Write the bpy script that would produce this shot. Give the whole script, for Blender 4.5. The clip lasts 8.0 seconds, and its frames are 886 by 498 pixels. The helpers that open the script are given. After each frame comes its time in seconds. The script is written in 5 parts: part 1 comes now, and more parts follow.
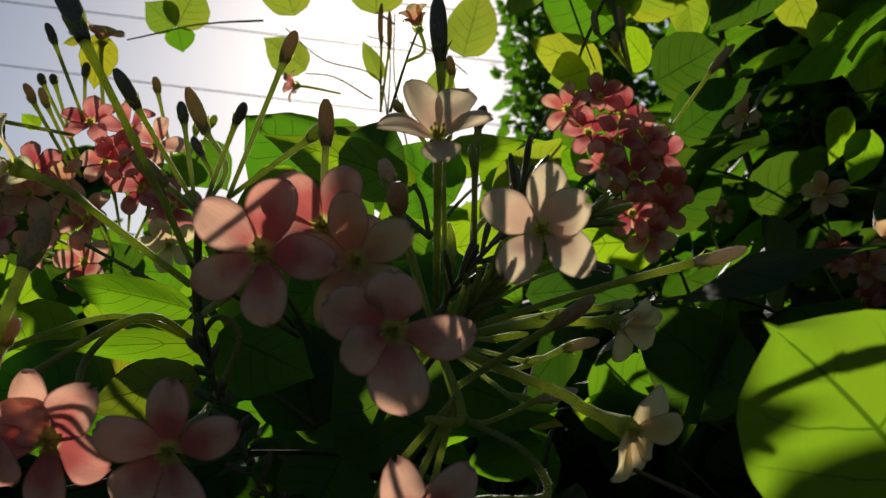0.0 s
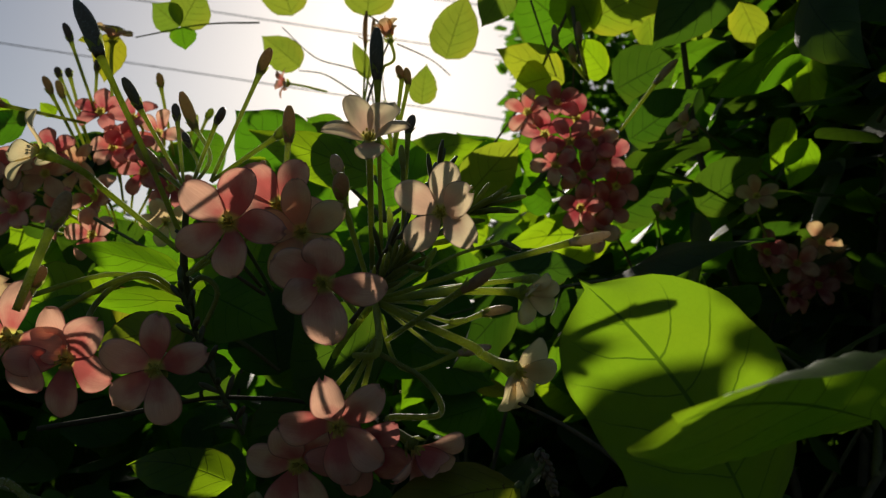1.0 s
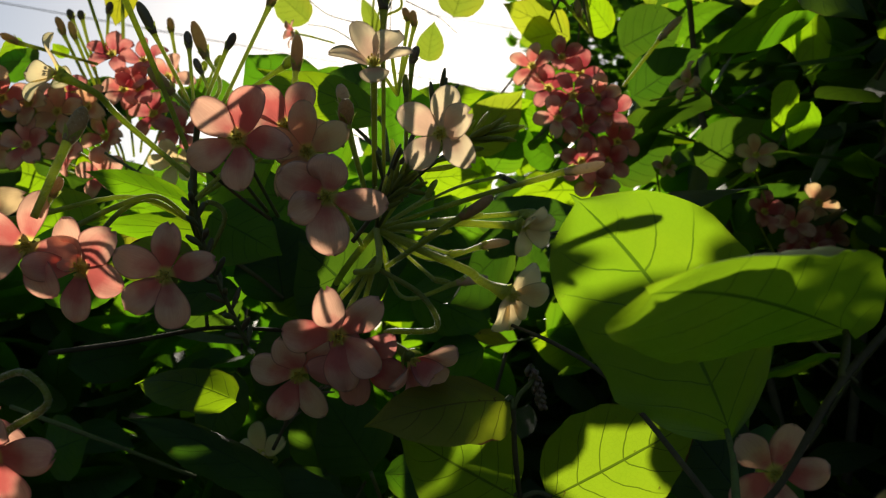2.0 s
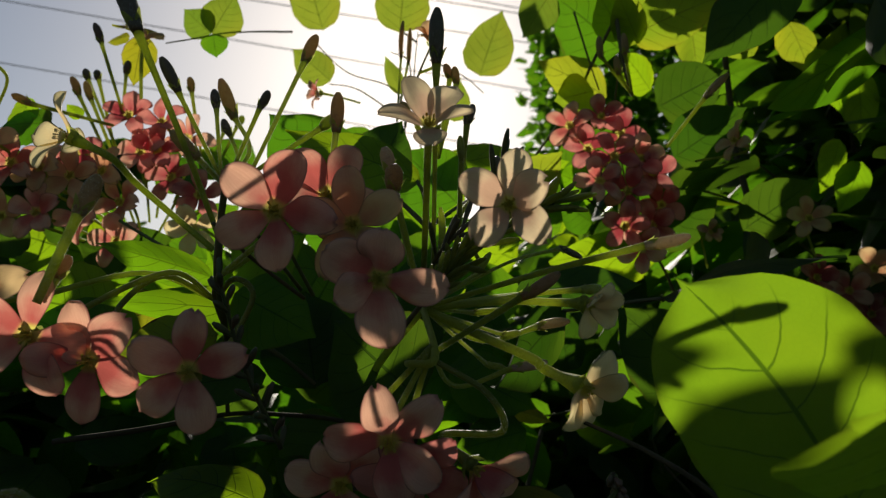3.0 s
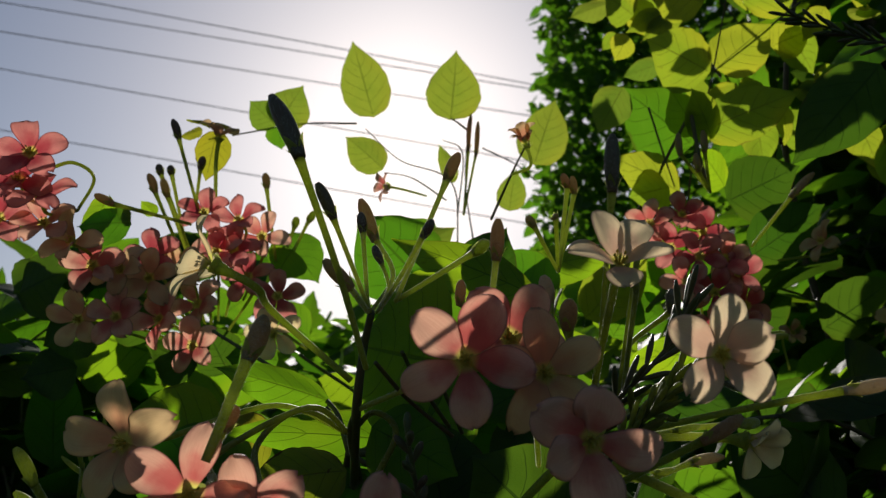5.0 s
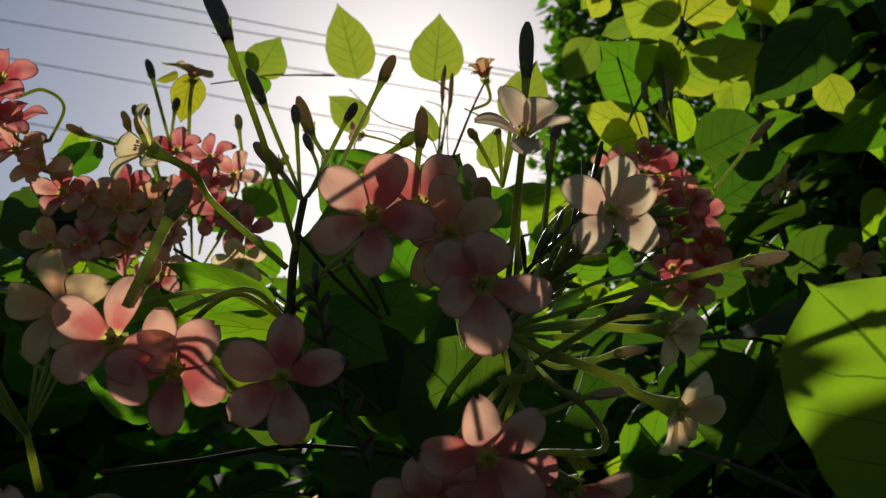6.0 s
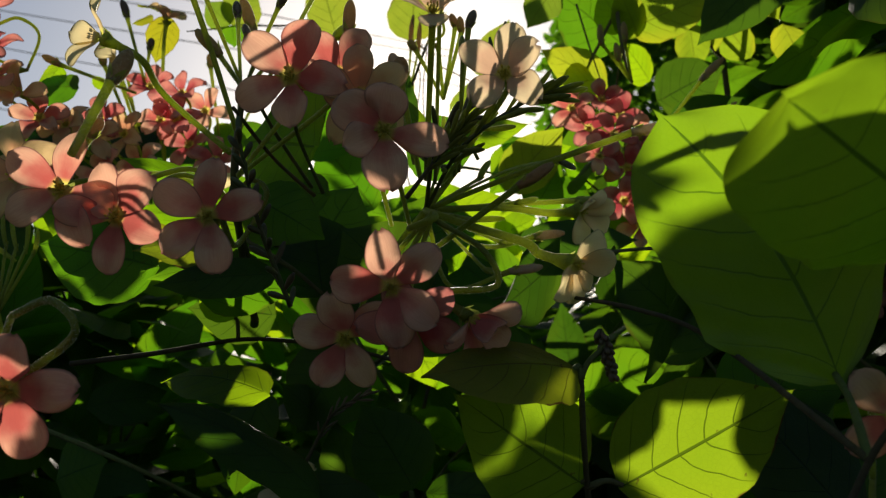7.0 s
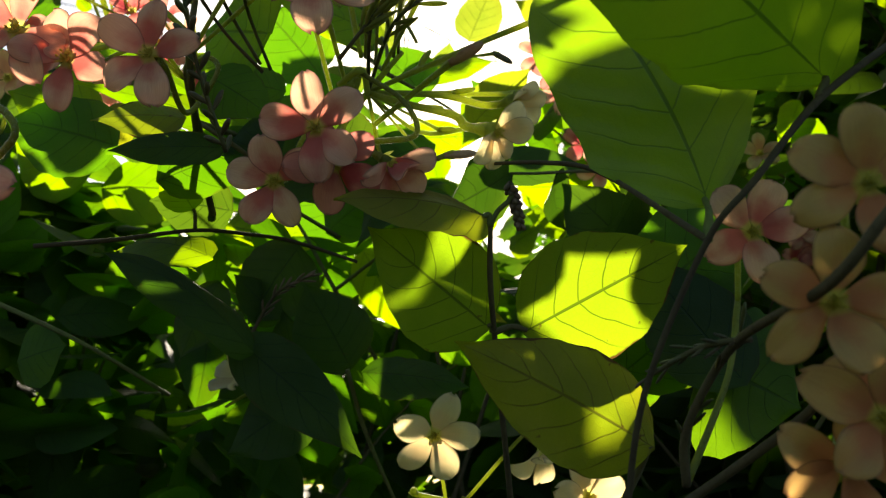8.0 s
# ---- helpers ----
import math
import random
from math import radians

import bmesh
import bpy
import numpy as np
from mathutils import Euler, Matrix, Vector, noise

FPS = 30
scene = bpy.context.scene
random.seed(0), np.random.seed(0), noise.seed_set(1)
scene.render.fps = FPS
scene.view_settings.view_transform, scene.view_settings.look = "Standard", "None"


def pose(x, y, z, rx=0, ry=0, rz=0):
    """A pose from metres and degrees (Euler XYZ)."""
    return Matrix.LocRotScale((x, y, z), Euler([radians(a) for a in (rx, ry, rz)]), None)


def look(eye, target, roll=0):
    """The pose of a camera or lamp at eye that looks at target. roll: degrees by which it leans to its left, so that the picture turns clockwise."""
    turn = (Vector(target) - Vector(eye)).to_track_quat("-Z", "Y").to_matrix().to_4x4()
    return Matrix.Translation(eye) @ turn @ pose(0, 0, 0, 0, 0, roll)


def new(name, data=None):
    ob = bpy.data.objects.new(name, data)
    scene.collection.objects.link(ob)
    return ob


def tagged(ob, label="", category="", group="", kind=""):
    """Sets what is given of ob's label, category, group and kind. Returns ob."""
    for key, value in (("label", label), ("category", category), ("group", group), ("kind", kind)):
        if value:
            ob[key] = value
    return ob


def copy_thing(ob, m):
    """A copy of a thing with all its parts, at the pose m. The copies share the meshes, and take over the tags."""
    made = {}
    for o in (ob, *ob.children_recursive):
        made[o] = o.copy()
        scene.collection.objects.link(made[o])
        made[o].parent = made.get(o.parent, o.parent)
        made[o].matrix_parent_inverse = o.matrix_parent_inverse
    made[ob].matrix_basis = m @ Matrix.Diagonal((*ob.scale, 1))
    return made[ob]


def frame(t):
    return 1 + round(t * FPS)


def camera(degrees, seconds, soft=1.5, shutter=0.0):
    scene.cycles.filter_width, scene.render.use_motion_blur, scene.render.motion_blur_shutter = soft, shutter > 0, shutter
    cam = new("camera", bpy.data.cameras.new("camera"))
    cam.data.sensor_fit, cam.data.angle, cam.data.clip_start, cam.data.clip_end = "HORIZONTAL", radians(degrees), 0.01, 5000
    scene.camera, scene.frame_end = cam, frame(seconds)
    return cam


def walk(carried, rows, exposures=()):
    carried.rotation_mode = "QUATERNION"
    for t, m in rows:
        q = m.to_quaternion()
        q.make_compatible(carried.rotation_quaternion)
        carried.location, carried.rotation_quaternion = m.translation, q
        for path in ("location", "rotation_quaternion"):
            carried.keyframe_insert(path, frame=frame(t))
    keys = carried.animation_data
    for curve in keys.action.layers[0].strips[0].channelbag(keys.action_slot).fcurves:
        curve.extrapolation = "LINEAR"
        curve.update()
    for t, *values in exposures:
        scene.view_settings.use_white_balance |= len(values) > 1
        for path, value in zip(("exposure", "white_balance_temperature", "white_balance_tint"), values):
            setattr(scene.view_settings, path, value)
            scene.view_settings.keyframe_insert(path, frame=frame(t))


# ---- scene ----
cam = camera(54.4, 8.0, 1.2)
PATH = [
    (0, (0.06952, 0.05637, 1.07739), (0.0557, 1.0377, 1.2693), 0.47),
    (0.5, (0.08753, 0.02453, 1.06628), (0.0559, 1.0052, 1.2594), 0.63),
    (1, (0.09321, -0.00184, 1.06179), (0.0762, 0.9810, 1.2456), 2.29),
    (1.2, (0.09563, -0.01124, 1.06403), (0.0804, 0.9767, 1.2180), 2.78),
    (2.3, (0.09600, -0.00818, 1.04014), (0.0744, 0.9798, 1.1931), 3.79),
    (2.5, (0.09309, 0.00652, 1.04677), (0.0712, 0.9941, 1.2025), 3.76),
    (3, (0.07977, 0.02426, 1.05694), (0.0437, 0.9995, 1.2749), 3.77),
    (3.5, (0.05976, 0.04435, 1.06919), (0.0312, 1.0139, 1.3125), 3.64),
    (4, (0.04823, 0.04215, 1.07492), (0.0077, 1.0027, 1.3502), 3.02),
    (4.2, (0.02978, 0.02804, 1.08806), (0.0026, 0.9903, 1.3588), 2.85),
    (5.3, (0.02986, 0.03702, 1.06753), (-0.0164, 0.9897, 1.3680), 4.71),
    (5.5, (0.04148, 0.03617, 1.06092), (-0.0056, 0.9894, 1.3595), 4.86),
    (6, (0.05725, 0.03308, 1.04370), (0.0083, 0.9898, 1.3305), 4.75),
    (6.5, (0.07398, 0.02363, 1.02275), (0.0253, 0.9826, 1.3021), 4.97),
    (7, (0.08624, 0.01935, 1.00231), (0.0362, 0.9787, 1.2802), 4.79),
    (7.3, (0.09224, 0.02089, 0.99412), (0.0367, 0.9779, 1.2787), 5.17),
    (7.5, (0.10034, 0.01703, 0.97665), (0.0406, 0.9744, 1.2594), 6.38),
    (8, (0.11494, 0.01428, 0.95603), (0.0651, 0.9728, 1.2368), 7.31),
]
EXPOSURES = [(0.0, 0.10, 6600, 11), (0.5, -0.18, 6800, 9), (1.0, -0.03, 6850, 9), (2.5, 0.80, 7150, 8), (3.0, 0.08, 6850, 9), (3.5, -0.10, 6550, 11), (4.2, -0.05, 6400, 12), (5.5, 0.00, 6450, 12), (6.5, 0.02, 6800, 11), (7.0, 0.50, 7100, 9), (7.5, 0.90, 7600, 9), (8.0, 1.72, 7900, 7)]
cam.data.dof.use_dof = True
cam.data.dof.focus_distance = 0.28
cam.data.dof.aperture_fstop = 31.0
walk(cam, [(t, look(eye, target, roll)) for t, eye, target, roll in PATH], EXPOSURES)

# ---- sky and sun ----
SUN_WAY = Vector((-0.087, 0.878, 0.436)).normalized()      # towards the sun
GAP_WAY = Vector((-0.088, 0.878, 0.470)).normalized()      # along which the hedge is open
world = bpy.data.worlds.new("sky")
scene.world = world
world.use_nodes = True
wn, wl = world.node_tree.nodes, world.node_tree.links
wn.clear()
sky = wn.new("ShaderNodeTexSky")
sky.sky_type = "NISHITA"
sky.sun_disc = False
sky.sun_elevation = math.asin(SUN_WAY.z)
sky.sun_rotation = math.atan2(SUN_WAY.x, SUN_WAY.y)
sky.dust_density = 1.3
sky.ozone_density = 3.0
sky.air_density = 1.0
bg = wn.new("ShaderNodeBackground")
bg.inputs["Strength"].default_value = 0.053
wout = wn.new("ShaderNodeOutputWorld")
wl.new(sky.outputs[0], bg.inputs["Color"])
wl.new(bg.outputs[0], wout.inputs["Surface"])

sun = new("sun", bpy.data.lights.new("sun", "SUN"))
sun.data.energy = 4.8
sun.data.angle = radians(0.9)
sun.data.color = (1.0, 0.94, 0.85)
sun.matrix_world = look((0, 0, 0), -SUN_WAY)


# ---- materials ----
def nodes_of(name):
    m = bpy.data.materials.new(name)
    m.use_nodes = True
    m.node_tree.nodes.clear()
    return m, m.node_tree.nodes, m.node_tree.links


def math_node(n, l, op, a, b=None, c=None):
    k = n.new("ShaderNodeMath")
    k.operation = op
    for i, v in enumerate((a, b, c)):
        if v is None:
            continue
        if isinstance(v, (int, float)):
            k.inputs[i].default_value = v
        else:
            l.new(v, k.inputs[i])
    return k.outputs[0]


def mix_col(n, l, fac, a, b, mode="MIX"):
    k = n.new("ShaderNodeMix")
    k.data_type, k.blend_type = "RGBA", mode
    for s, v in ((k.inputs["Factor"], fac), (k.inputs[6], a), (k.inputs[7], b)):
        if isinstance(v, (int, float)):
            s.default_value = v
        elif isinstance(v, tuple):
            s.default_value = (*v, 1.0)
        else:
            l.new(v, s)
    return k.outputs[2]


def noise_at(n, l, vec, scale, detail=3.0, rough=0.55):
    k = n.new("ShaderNodeTexNoise")
    k.inputs["Scale"].default_value, k.inputs["Detail"].default_value, k.inputs["Roughness"].default_value = scale, detail, rough
    l.new(vec, k.inputs["Vector"])
    return k.outputs["Fac"]


def ramp(n, l, v, lo, hi, a=0.0, b=1.0):
    k = n.new("ShaderNodeMapRange")
    l.new(v, k.inputs[0])
    for i, x in enumerate((lo, hi, a, b)):
        k.inputs[i + 1].default_value = x
    k.interpolation_type = "SMOOTHSTEP"
    return k.outputs[0]


def thin_surface(n, l, back, through_col, rough, share, bump, coat=0.0, down=0.0):
    """A thin sheet: what it reflects, and what it lets through."""
    p = n.new("ShaderNodeBsdfPrincipled")
    p.inputs["Roughness"].default_value = rough
    p.inputs["Specular IOR Level"].default_value = 0.2 if rough > 0.5 else 0.5
    p.inputs["Coat Weight"].default_value = coat
    l.new(back, p.inputs["Base Color"])
    tr = n.new("ShaderNodeBsdfTranslucent")
    l.new(through_col, tr.inputs["Color"])
    if bump is not None:
        l.new(bump, p.inputs["Normal"])
        l.new(bump, tr.inputs["Normal"])
    mx = n.new("ShaderNodeMixShader")
    mx.inputs[0].default_value = share
    l.new(p.outputs[0], mx.inputs[1])
    l.new(tr.outputs[0], mx.inputs[2])
    o = n.new("ShaderNodeOutputMaterial")
    if down > 0:
        fuzz = n.new("ShaderNodeBsdfSheen")
        fuzz.inputs["Color"].default_value = (0.95, 0.95, 0.80, 1)
        fuzz.inputs["Roughness"].default_value = 0.30
        over = n.new("ShaderNodeMixShader")
        over.inputs[0].default_value = down
        l.new(mx.outputs[0], over.inputs[1])
        l.new(fuzz.outputs[0], over.inputs[2])
        mx = over
    l.new(mx.outputs[0], o.inputs["Surface"])


def bump_node(n, l, height, strength, distance):
    b = n.new("ShaderNodeBump")
    b.inputs["Strength"].default_value, b.inputs["Distance"].default_value = strength, distance
    l.new(height, b.inputs["Height"])
    return b.outputs[0]


def split_uv(n, l):
    uv = n.new("ShaderNodeUVMap")
    uv.uv_map = "uv"
    s = n.new("ShaderNodeSeparateXYZ")
    l.new(uv.outputs[0], s.inputs[0])
    return uv.outputs[0], s.outputs[0], s.outputs[1]


def petal_material(name, edge, heart, share=0.6):
    """Petals: paler at the rim, deeper at the heart and the midline, with fine streaks along their length."""
    m, n, l = nodes_of(name)
    uv, u, v = split_uv(n, l)
    info = n.new("ShaderNodeObjectInfo")
    off = math_node(n, l, "MULTIPLY", info.outputs["Random"], 37.0)
    st = n.new("ShaderNodeCombineXYZ")
    l.new(math_node(n, l, "ADD", math_node(n, l, "MULTIPLY", u, 1.6), off), st.inputs[0])
    l.new(math_node(n, l, "MULTIPLY", v, 13.0), st.inputs[1])
    streak = noise_at(n, l, st.outputs[0], 1.6, 4.0, 0.6)
    geo = n.new("ShaderNodeTexCoord")
    blot = noise_at(n, l, geo.outputs["Object"], 3.0, 3.0)
    av = math_node(n, l, "ABSOLUTE", v)
    deep = math_node(n, l, "ADD", ramp(n, l, u, 0.85, 0.05, 0.0, 1.05), ramp(n, l, av, 0.80, 0.0, 0.0, 0.28))
    deep = math_node(n, l, "ADD", deep, math_node(n, l, "MULTIPLY", math_node(n, l, "SUBTRACT", blot, 0.5), 1.0))
    deep = math_node(n, l, "ADD", deep, math_node(n, l, "MULTIPLY", math_node(n, l, "SUBTRACT", info.outputs["Random"], 0.5), 0.8))
    col = mix_col(n, l, ramp(n, l, deep, 0.05, 1.25), edge, heart)
    col = mix_col(n, l, ramp(n, l, streak, 0.62, 0.40, 0.0, 0.15), col, tuple(c * 0.78 for c in heart))
    fine = noise_at(n, l, geo.outputs["Object"], 26.0, 3.0)
    col = mix_col(n, l, ramp(n, l, fine, 0.64, 0.8, 0.0, 0.3), col, tuple(c * 0.7 for c in heart))
    rim = math_node(n, l, "MAXIMUM", ramp(n, l, av, 0.90, 1.0, 0.0, 0.8), ramp(n, l, u, 0.955, 1.0, 0.0, 0.8))
    col = mix_col(n, l, math_node(n, l, "MULTIPLY", rim, 0.45), col, tuple(c * 0.55 for c in heart))
    col = mix_col(n, l, ramp(n, l, u, 0.17, 0.06, 0.0, 0.7), col, (0.62, 0.60, 0.14))
    thru = mix_col(n, l, rim, col, tuple(c * 0.35 for c in heart))
    thru = mix_col(n, l, 0.5, thru, thru, "MULTIPLY")
    thru = mix_col(n, l, ramp(n, l, u, 0.20, 0.06, 0.0, 0.85), thru, (0.80, 0.76, 0.15))
    h = math_node(n, l, "ADD", streak, math_node(n, l, "MULTIPLY", fine, 0.3))
    thin_surface(n, l, col, thru, 0.55, share, bump_node(n, l, h, 0.25, 0.0006))
    return m


def leaf_material(name, face, lit, vein, rough=0.55, share=0.5, spots=0.25):
    """Leaves: midrib and side veins, mottling, holes of brown; light comes through the blade."""
    m, n, l = nodes_of(name)
    uv, u, v = split_uv(n, l)
    info = n.new("ShaderNodeObjectInfo")
    geo = n.new("ShaderNodeTexCoord")
    av = math_node(n, l, "ABSOLUTE", v)
    wob = noise_at(n, l, geo.outputs["Object"], 60.0, 3.0)
    # side veins run from the midrib towards the tip
    ph = math_node(n, l, "SUBTRACT", math_node(n, l, "MULTIPLY", u, 6.6), math_node(n, l, "MULTIPLY", math_node(n, l, "POWER", av, 1.25), 1.7))
    ph = math_node(n, l, "ADD", ph, math_node(n, l, "MULTIPLY", wob, 0.4))
    saw = math_node(n, l, "ABSOLUTE", math_node(n, l, "SUBTRACT", math_node(n, l, "FRACT", ph), 0.5))
    side = math_node(n, l, "MULTIPLY", ramp(n, l, saw, 0.036, 0.010), ramp(n, l, av, 0.98, 0.6, 0.15, 1.0))
    side = math_node(n, l, "MULTIPLY", side, ramp(n, l, u, 0.92, 0.70, 0.0, 0.85))
    mid = ramp(n, l, av, 0.030, 0.013)
    vor = n.new("ShaderNodeTexVoronoi")
    vor.feature = "DISTANCE_TO_EDGE"
    vor.inputs["Scale"].default_value = 560.0
    l.new(geo.outputs["Object"], vor.inputs["Vector"])
    net = ramp(n, l, vor.outputs["Distance"], 0.10, 0.02, 0.0, 0.05)
    veins = math_node(n, l, "MAXIMUM", math_node(n, l, "MAXIMUM", mid, side), net)
    mott = noise_at(n, l, geo.outputs["Object"], 55.0, 4.0)
    big = noise_at(n, l, geo.outputs["Object"], 14.0, 2.0)
    tint = math_node(n, l, "ADD", math_node(n, l, "MULTIPLY", info.outputs["Random"], 0.55), math_node(n, l, "MULTIPLY", mott, 0.45))
    t1 = mix_col(n, l, ramp(n, l, tint, 0.15, 0.85), lit, tuple(c * k for c, k in zip(lit, (0.55, 0.78, 0.7))))
    t1 = mix_col(n, l, ramp(n, l, big, 0.48, 0.70, 0.0, 0.55), t1, tuple(c * k for c, k in zip(lit, (1.35, 1.1, 1.0))))
    t1 = mix_col(n, l, math_node(n, l, "MULTIPLY", veins, 0.85), t1, vein)
    sp = ramp(n, l, noise_at(n, l, geo.outputs["Object"], 260.0, 2.0), 0.70, 0.76, 0.0, spots)
    # dry, nibbled margins
    rim = math_node(n, l, "ADD", av, math_node(n, l, "MULTIPLY", math_node(n, l, "SUBTRACT", wob, 0.5), 0.45))
    sp = math_node(n, l, "MAXIMUM", sp, ramp(n, l, rim, 0.97, 1.03, 0.0, spots * 1.6))
    t1 = mix_col(n, l, sp, t1, (0.10, 0.05, 0.012))
    f1 = mix_col(n, l, ramp(n, l, mott, 0.3, 0.7), face, tuple(c * 0.62 for c in face))
    f1 = mix_col(n, l, math_node(n, l, "MULTIPLY", veins, 0.5), f1, tuple(min(1.0, c * 1.35) for c in face))
    f1 = mix_col(n, l, sp, f1, (0.09, 0.05, 0.02))
    h = math_node(n, l, "SUBTRACT", math_node(n, l, "MULTIPLY", mott, 0.4), veins)
    thin_surface(n, l, f1, t1, rough, share, bump_node(n, l, h, 0.8 if rough > 0.5 else 0.3, 0.0008))
    return m


def stem_material(name, a, b, share=0.0, rough=0.5):
    """Stalks, tubes and buds: downy green or brown, mottled along their length."""
    m, n, l = nodes_of(name)
    geo = n.new("ShaderNodeTexCoord")
    info = n.new("ShaderNodeObjectInfo")
    big = noise_at(n, l, geo.outputs["Object"], 120.0, 3.0)
    fine = noise_at(n, l, geo.outputs["Object"], 900.0, 3.0)
    f = math_node(n, l, "ADD", math_node(n, l, "MULTIPLY", big, 0.7), math_node(n, l, "MULTIPLY", info.outputs["Random"], 0.3))
    col = mix_col(n, l, ramp(n, l, f, 0.25, 0.75), a, b)
    col = mix_col(n, l, ramp(n, l, fine, 0.5, 0.75, 0.0, 0.5), col, tuple(c * 0.5 for c in b))
    thin_surface(n, l, col, col, rough, share, bump_node(n, l, fine, 0.6, 0.0004), 0.0, 0.12 if rough < 0.7 else 0.0)
    return m


PETAL = {
    "pink": petal_material("petal_pink", (0.81, 0.542, 0.395), (0.65, 0.187, 0.157)),
    "deep": petal_material("petal_deep", (0.71, 0.335, 0.281), (0.5, 0.0886, 0.102)),
    "pale": petal_material("petal_pale", (0.76, 0.591, 0.332), (0.68, 0.364, 0.204)),
    # Browner copy of pale, shade put into the near blossoms' colour
    "tan": petal_material("petal_shaded_tan", (0.66, 0.463, 0.196), (0.62, 0.266, 0.128)),
    "white": petal_material("petal_white", (0.78, 0.67, 0.459), (0.74, 0.522, 0.374)),
    "cream": petal_material("petal_cream", (0.86, 0.768, 0.476), (0.84, 0.67, 0.391)),
}
LEAF = {
    "fresh": leaf_material("leaf_fresh", (0.055, 0.105, 0.022), (0.36, 0.57, 0.012), (0.11, 0.20, 0.006), share=0.58),
    "broad": leaf_material("leaf_broad", (0.050, 0.10, 0.02), (0.27, 0.46, 0.015), (0.055, 0.13, 0.005), rough=0.42, share=0.55, spots=0.15),
    "lime": leaf_material("leaf_lime", (0.08, 0.12, 0.02), (0.28, 0.43, 0.016), (0.055, 0.10, 0.006), share=0.58, spots=0.75),
    "olive": leaf_material("leaf_olive", (0.055, 0.085, 0.022), (0.30, 0.37, 0.03), (0.12, 0.16, 0.012), share=0.58),
    "golden": leaf_material("leaf_golden", (0.075, 0.095, 0.02), (0.46, 0.50, 0.025), (0.16, 0.19, 0.012), share=0.6, spots=0.35),
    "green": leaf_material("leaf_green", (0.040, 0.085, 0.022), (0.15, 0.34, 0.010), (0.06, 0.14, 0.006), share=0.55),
    # Darker copy of green, mostly placed to put shade into the foliage colour
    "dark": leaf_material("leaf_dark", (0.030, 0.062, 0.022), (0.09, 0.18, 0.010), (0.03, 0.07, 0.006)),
    "yellow": leaf_material("leaf_yellow", (0.16, 0.14, 0.025), (0.46, 0.45, 0.02), (0.085, 0.085, 0.008), spots=0.85),
}
TUBE = stem_material("tube_green", (0.62, 0.68, 0.16), (0.46, 0.54, 0.10), 0.72)
# Darker copies of TUBE: shade put into the colour; also used on spikes
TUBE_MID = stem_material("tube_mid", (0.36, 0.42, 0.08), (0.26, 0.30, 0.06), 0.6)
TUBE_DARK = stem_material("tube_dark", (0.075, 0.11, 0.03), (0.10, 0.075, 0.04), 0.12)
BUD = stem_material("bud_brown", (0.50, 0.41, 0.16), (0.55, 0.34, 0.18), 0.55)
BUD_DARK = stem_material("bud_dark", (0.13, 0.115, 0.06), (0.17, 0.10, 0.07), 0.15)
BUD_PALE = stem_material("bud_pale", (0.74, 0.62, 0.36), (0.72, 0.50, 0.34), 0.5)
DOWN = stem_material("down_pale", (0.95, 0.95, 0.80), (0.90, 0.90, 0.70), 0.6)
STAMEN = stem_material("stamen_yellow", (0.88, 0.78, 0.14), (0.70, 0.66, 0.10), 0.5)
BARK = stem_material("stem_bark", (0.10, 0.085, 0.045), (0.055, 0.045, 0.028), 0.0, 0.92)
TWIG = stem_material("twig_green", (0.12, 0.16, 0.05), (0.10, 0.085, 0.045), 0.05, 0.85)


# ---- building helpers ----
WORLD_OF = {}


def thing(name, at, label, category, group=""):
    e = new(name)
    e.empty_display_size = 0.01
    e.matrix_basis = Matrix.Translation(at)
    WORLD_OF[e] = Matrix.Translation(at)
    return tagged(e, label, category, group)


def part(name, mesh, material, parent, label="", m=None):
    """Links a mesh or bmesh as one object under a thing or a part; m is its pose in the world."""
    if isinstance(mesh, bmesh.types.BMesh):
        data = bpy.data.meshes.new(name)
        mesh.to_mesh(data)
        mesh.free()
        mesh = data
        for poly in mesh.polygons:
            poly.use_smooth = True
    if not mesh.materials:
        mesh.materials.append(material)
    ob = new(name, mesh)
    if mesh.materials[0] is not material:
        ob.material_slots[0].link = "OBJECT"
        ob.material_slots[0].material = material
    m = m or Matrix.Identity(4)
    WORLD_OF[ob] = m
    if parent is not None:
        ob.parent = parent
        ob.matrix_basis = WORLD_OF[parent].inverted() @ m
    else:
        ob.matrix_basis = m
    return tagged(ob, label) if label else ob


def bez(points, n):
    """A smooth line through the points, n steps a stretch."""
    p = [Vector(q) for q in points]
    if len(p) == 2:
        return [p[0].lerp(p[1], i / n) for i in range(n + 1)]
    out = []
    for i in range(len(p) - 1):
        a, b = p[i], p[i + 1]
        ta = (b - p[i - 1]) * 0.5 if i else (b - a)
        tb = (p[i + 2] - a) * 0.5 if i + 2 < len(p) else (b - a)
        for k in range(n + (i == len(p) - 2)):
            s = k / n
            out.append(a * (2 * s**3 - 3 * s**2 + 1) + ta * (s**3 - 2 * s**2 + s) + b * (3 * s**2 - 2 * s**3) + tb * (s**3 - s**2))
    return out


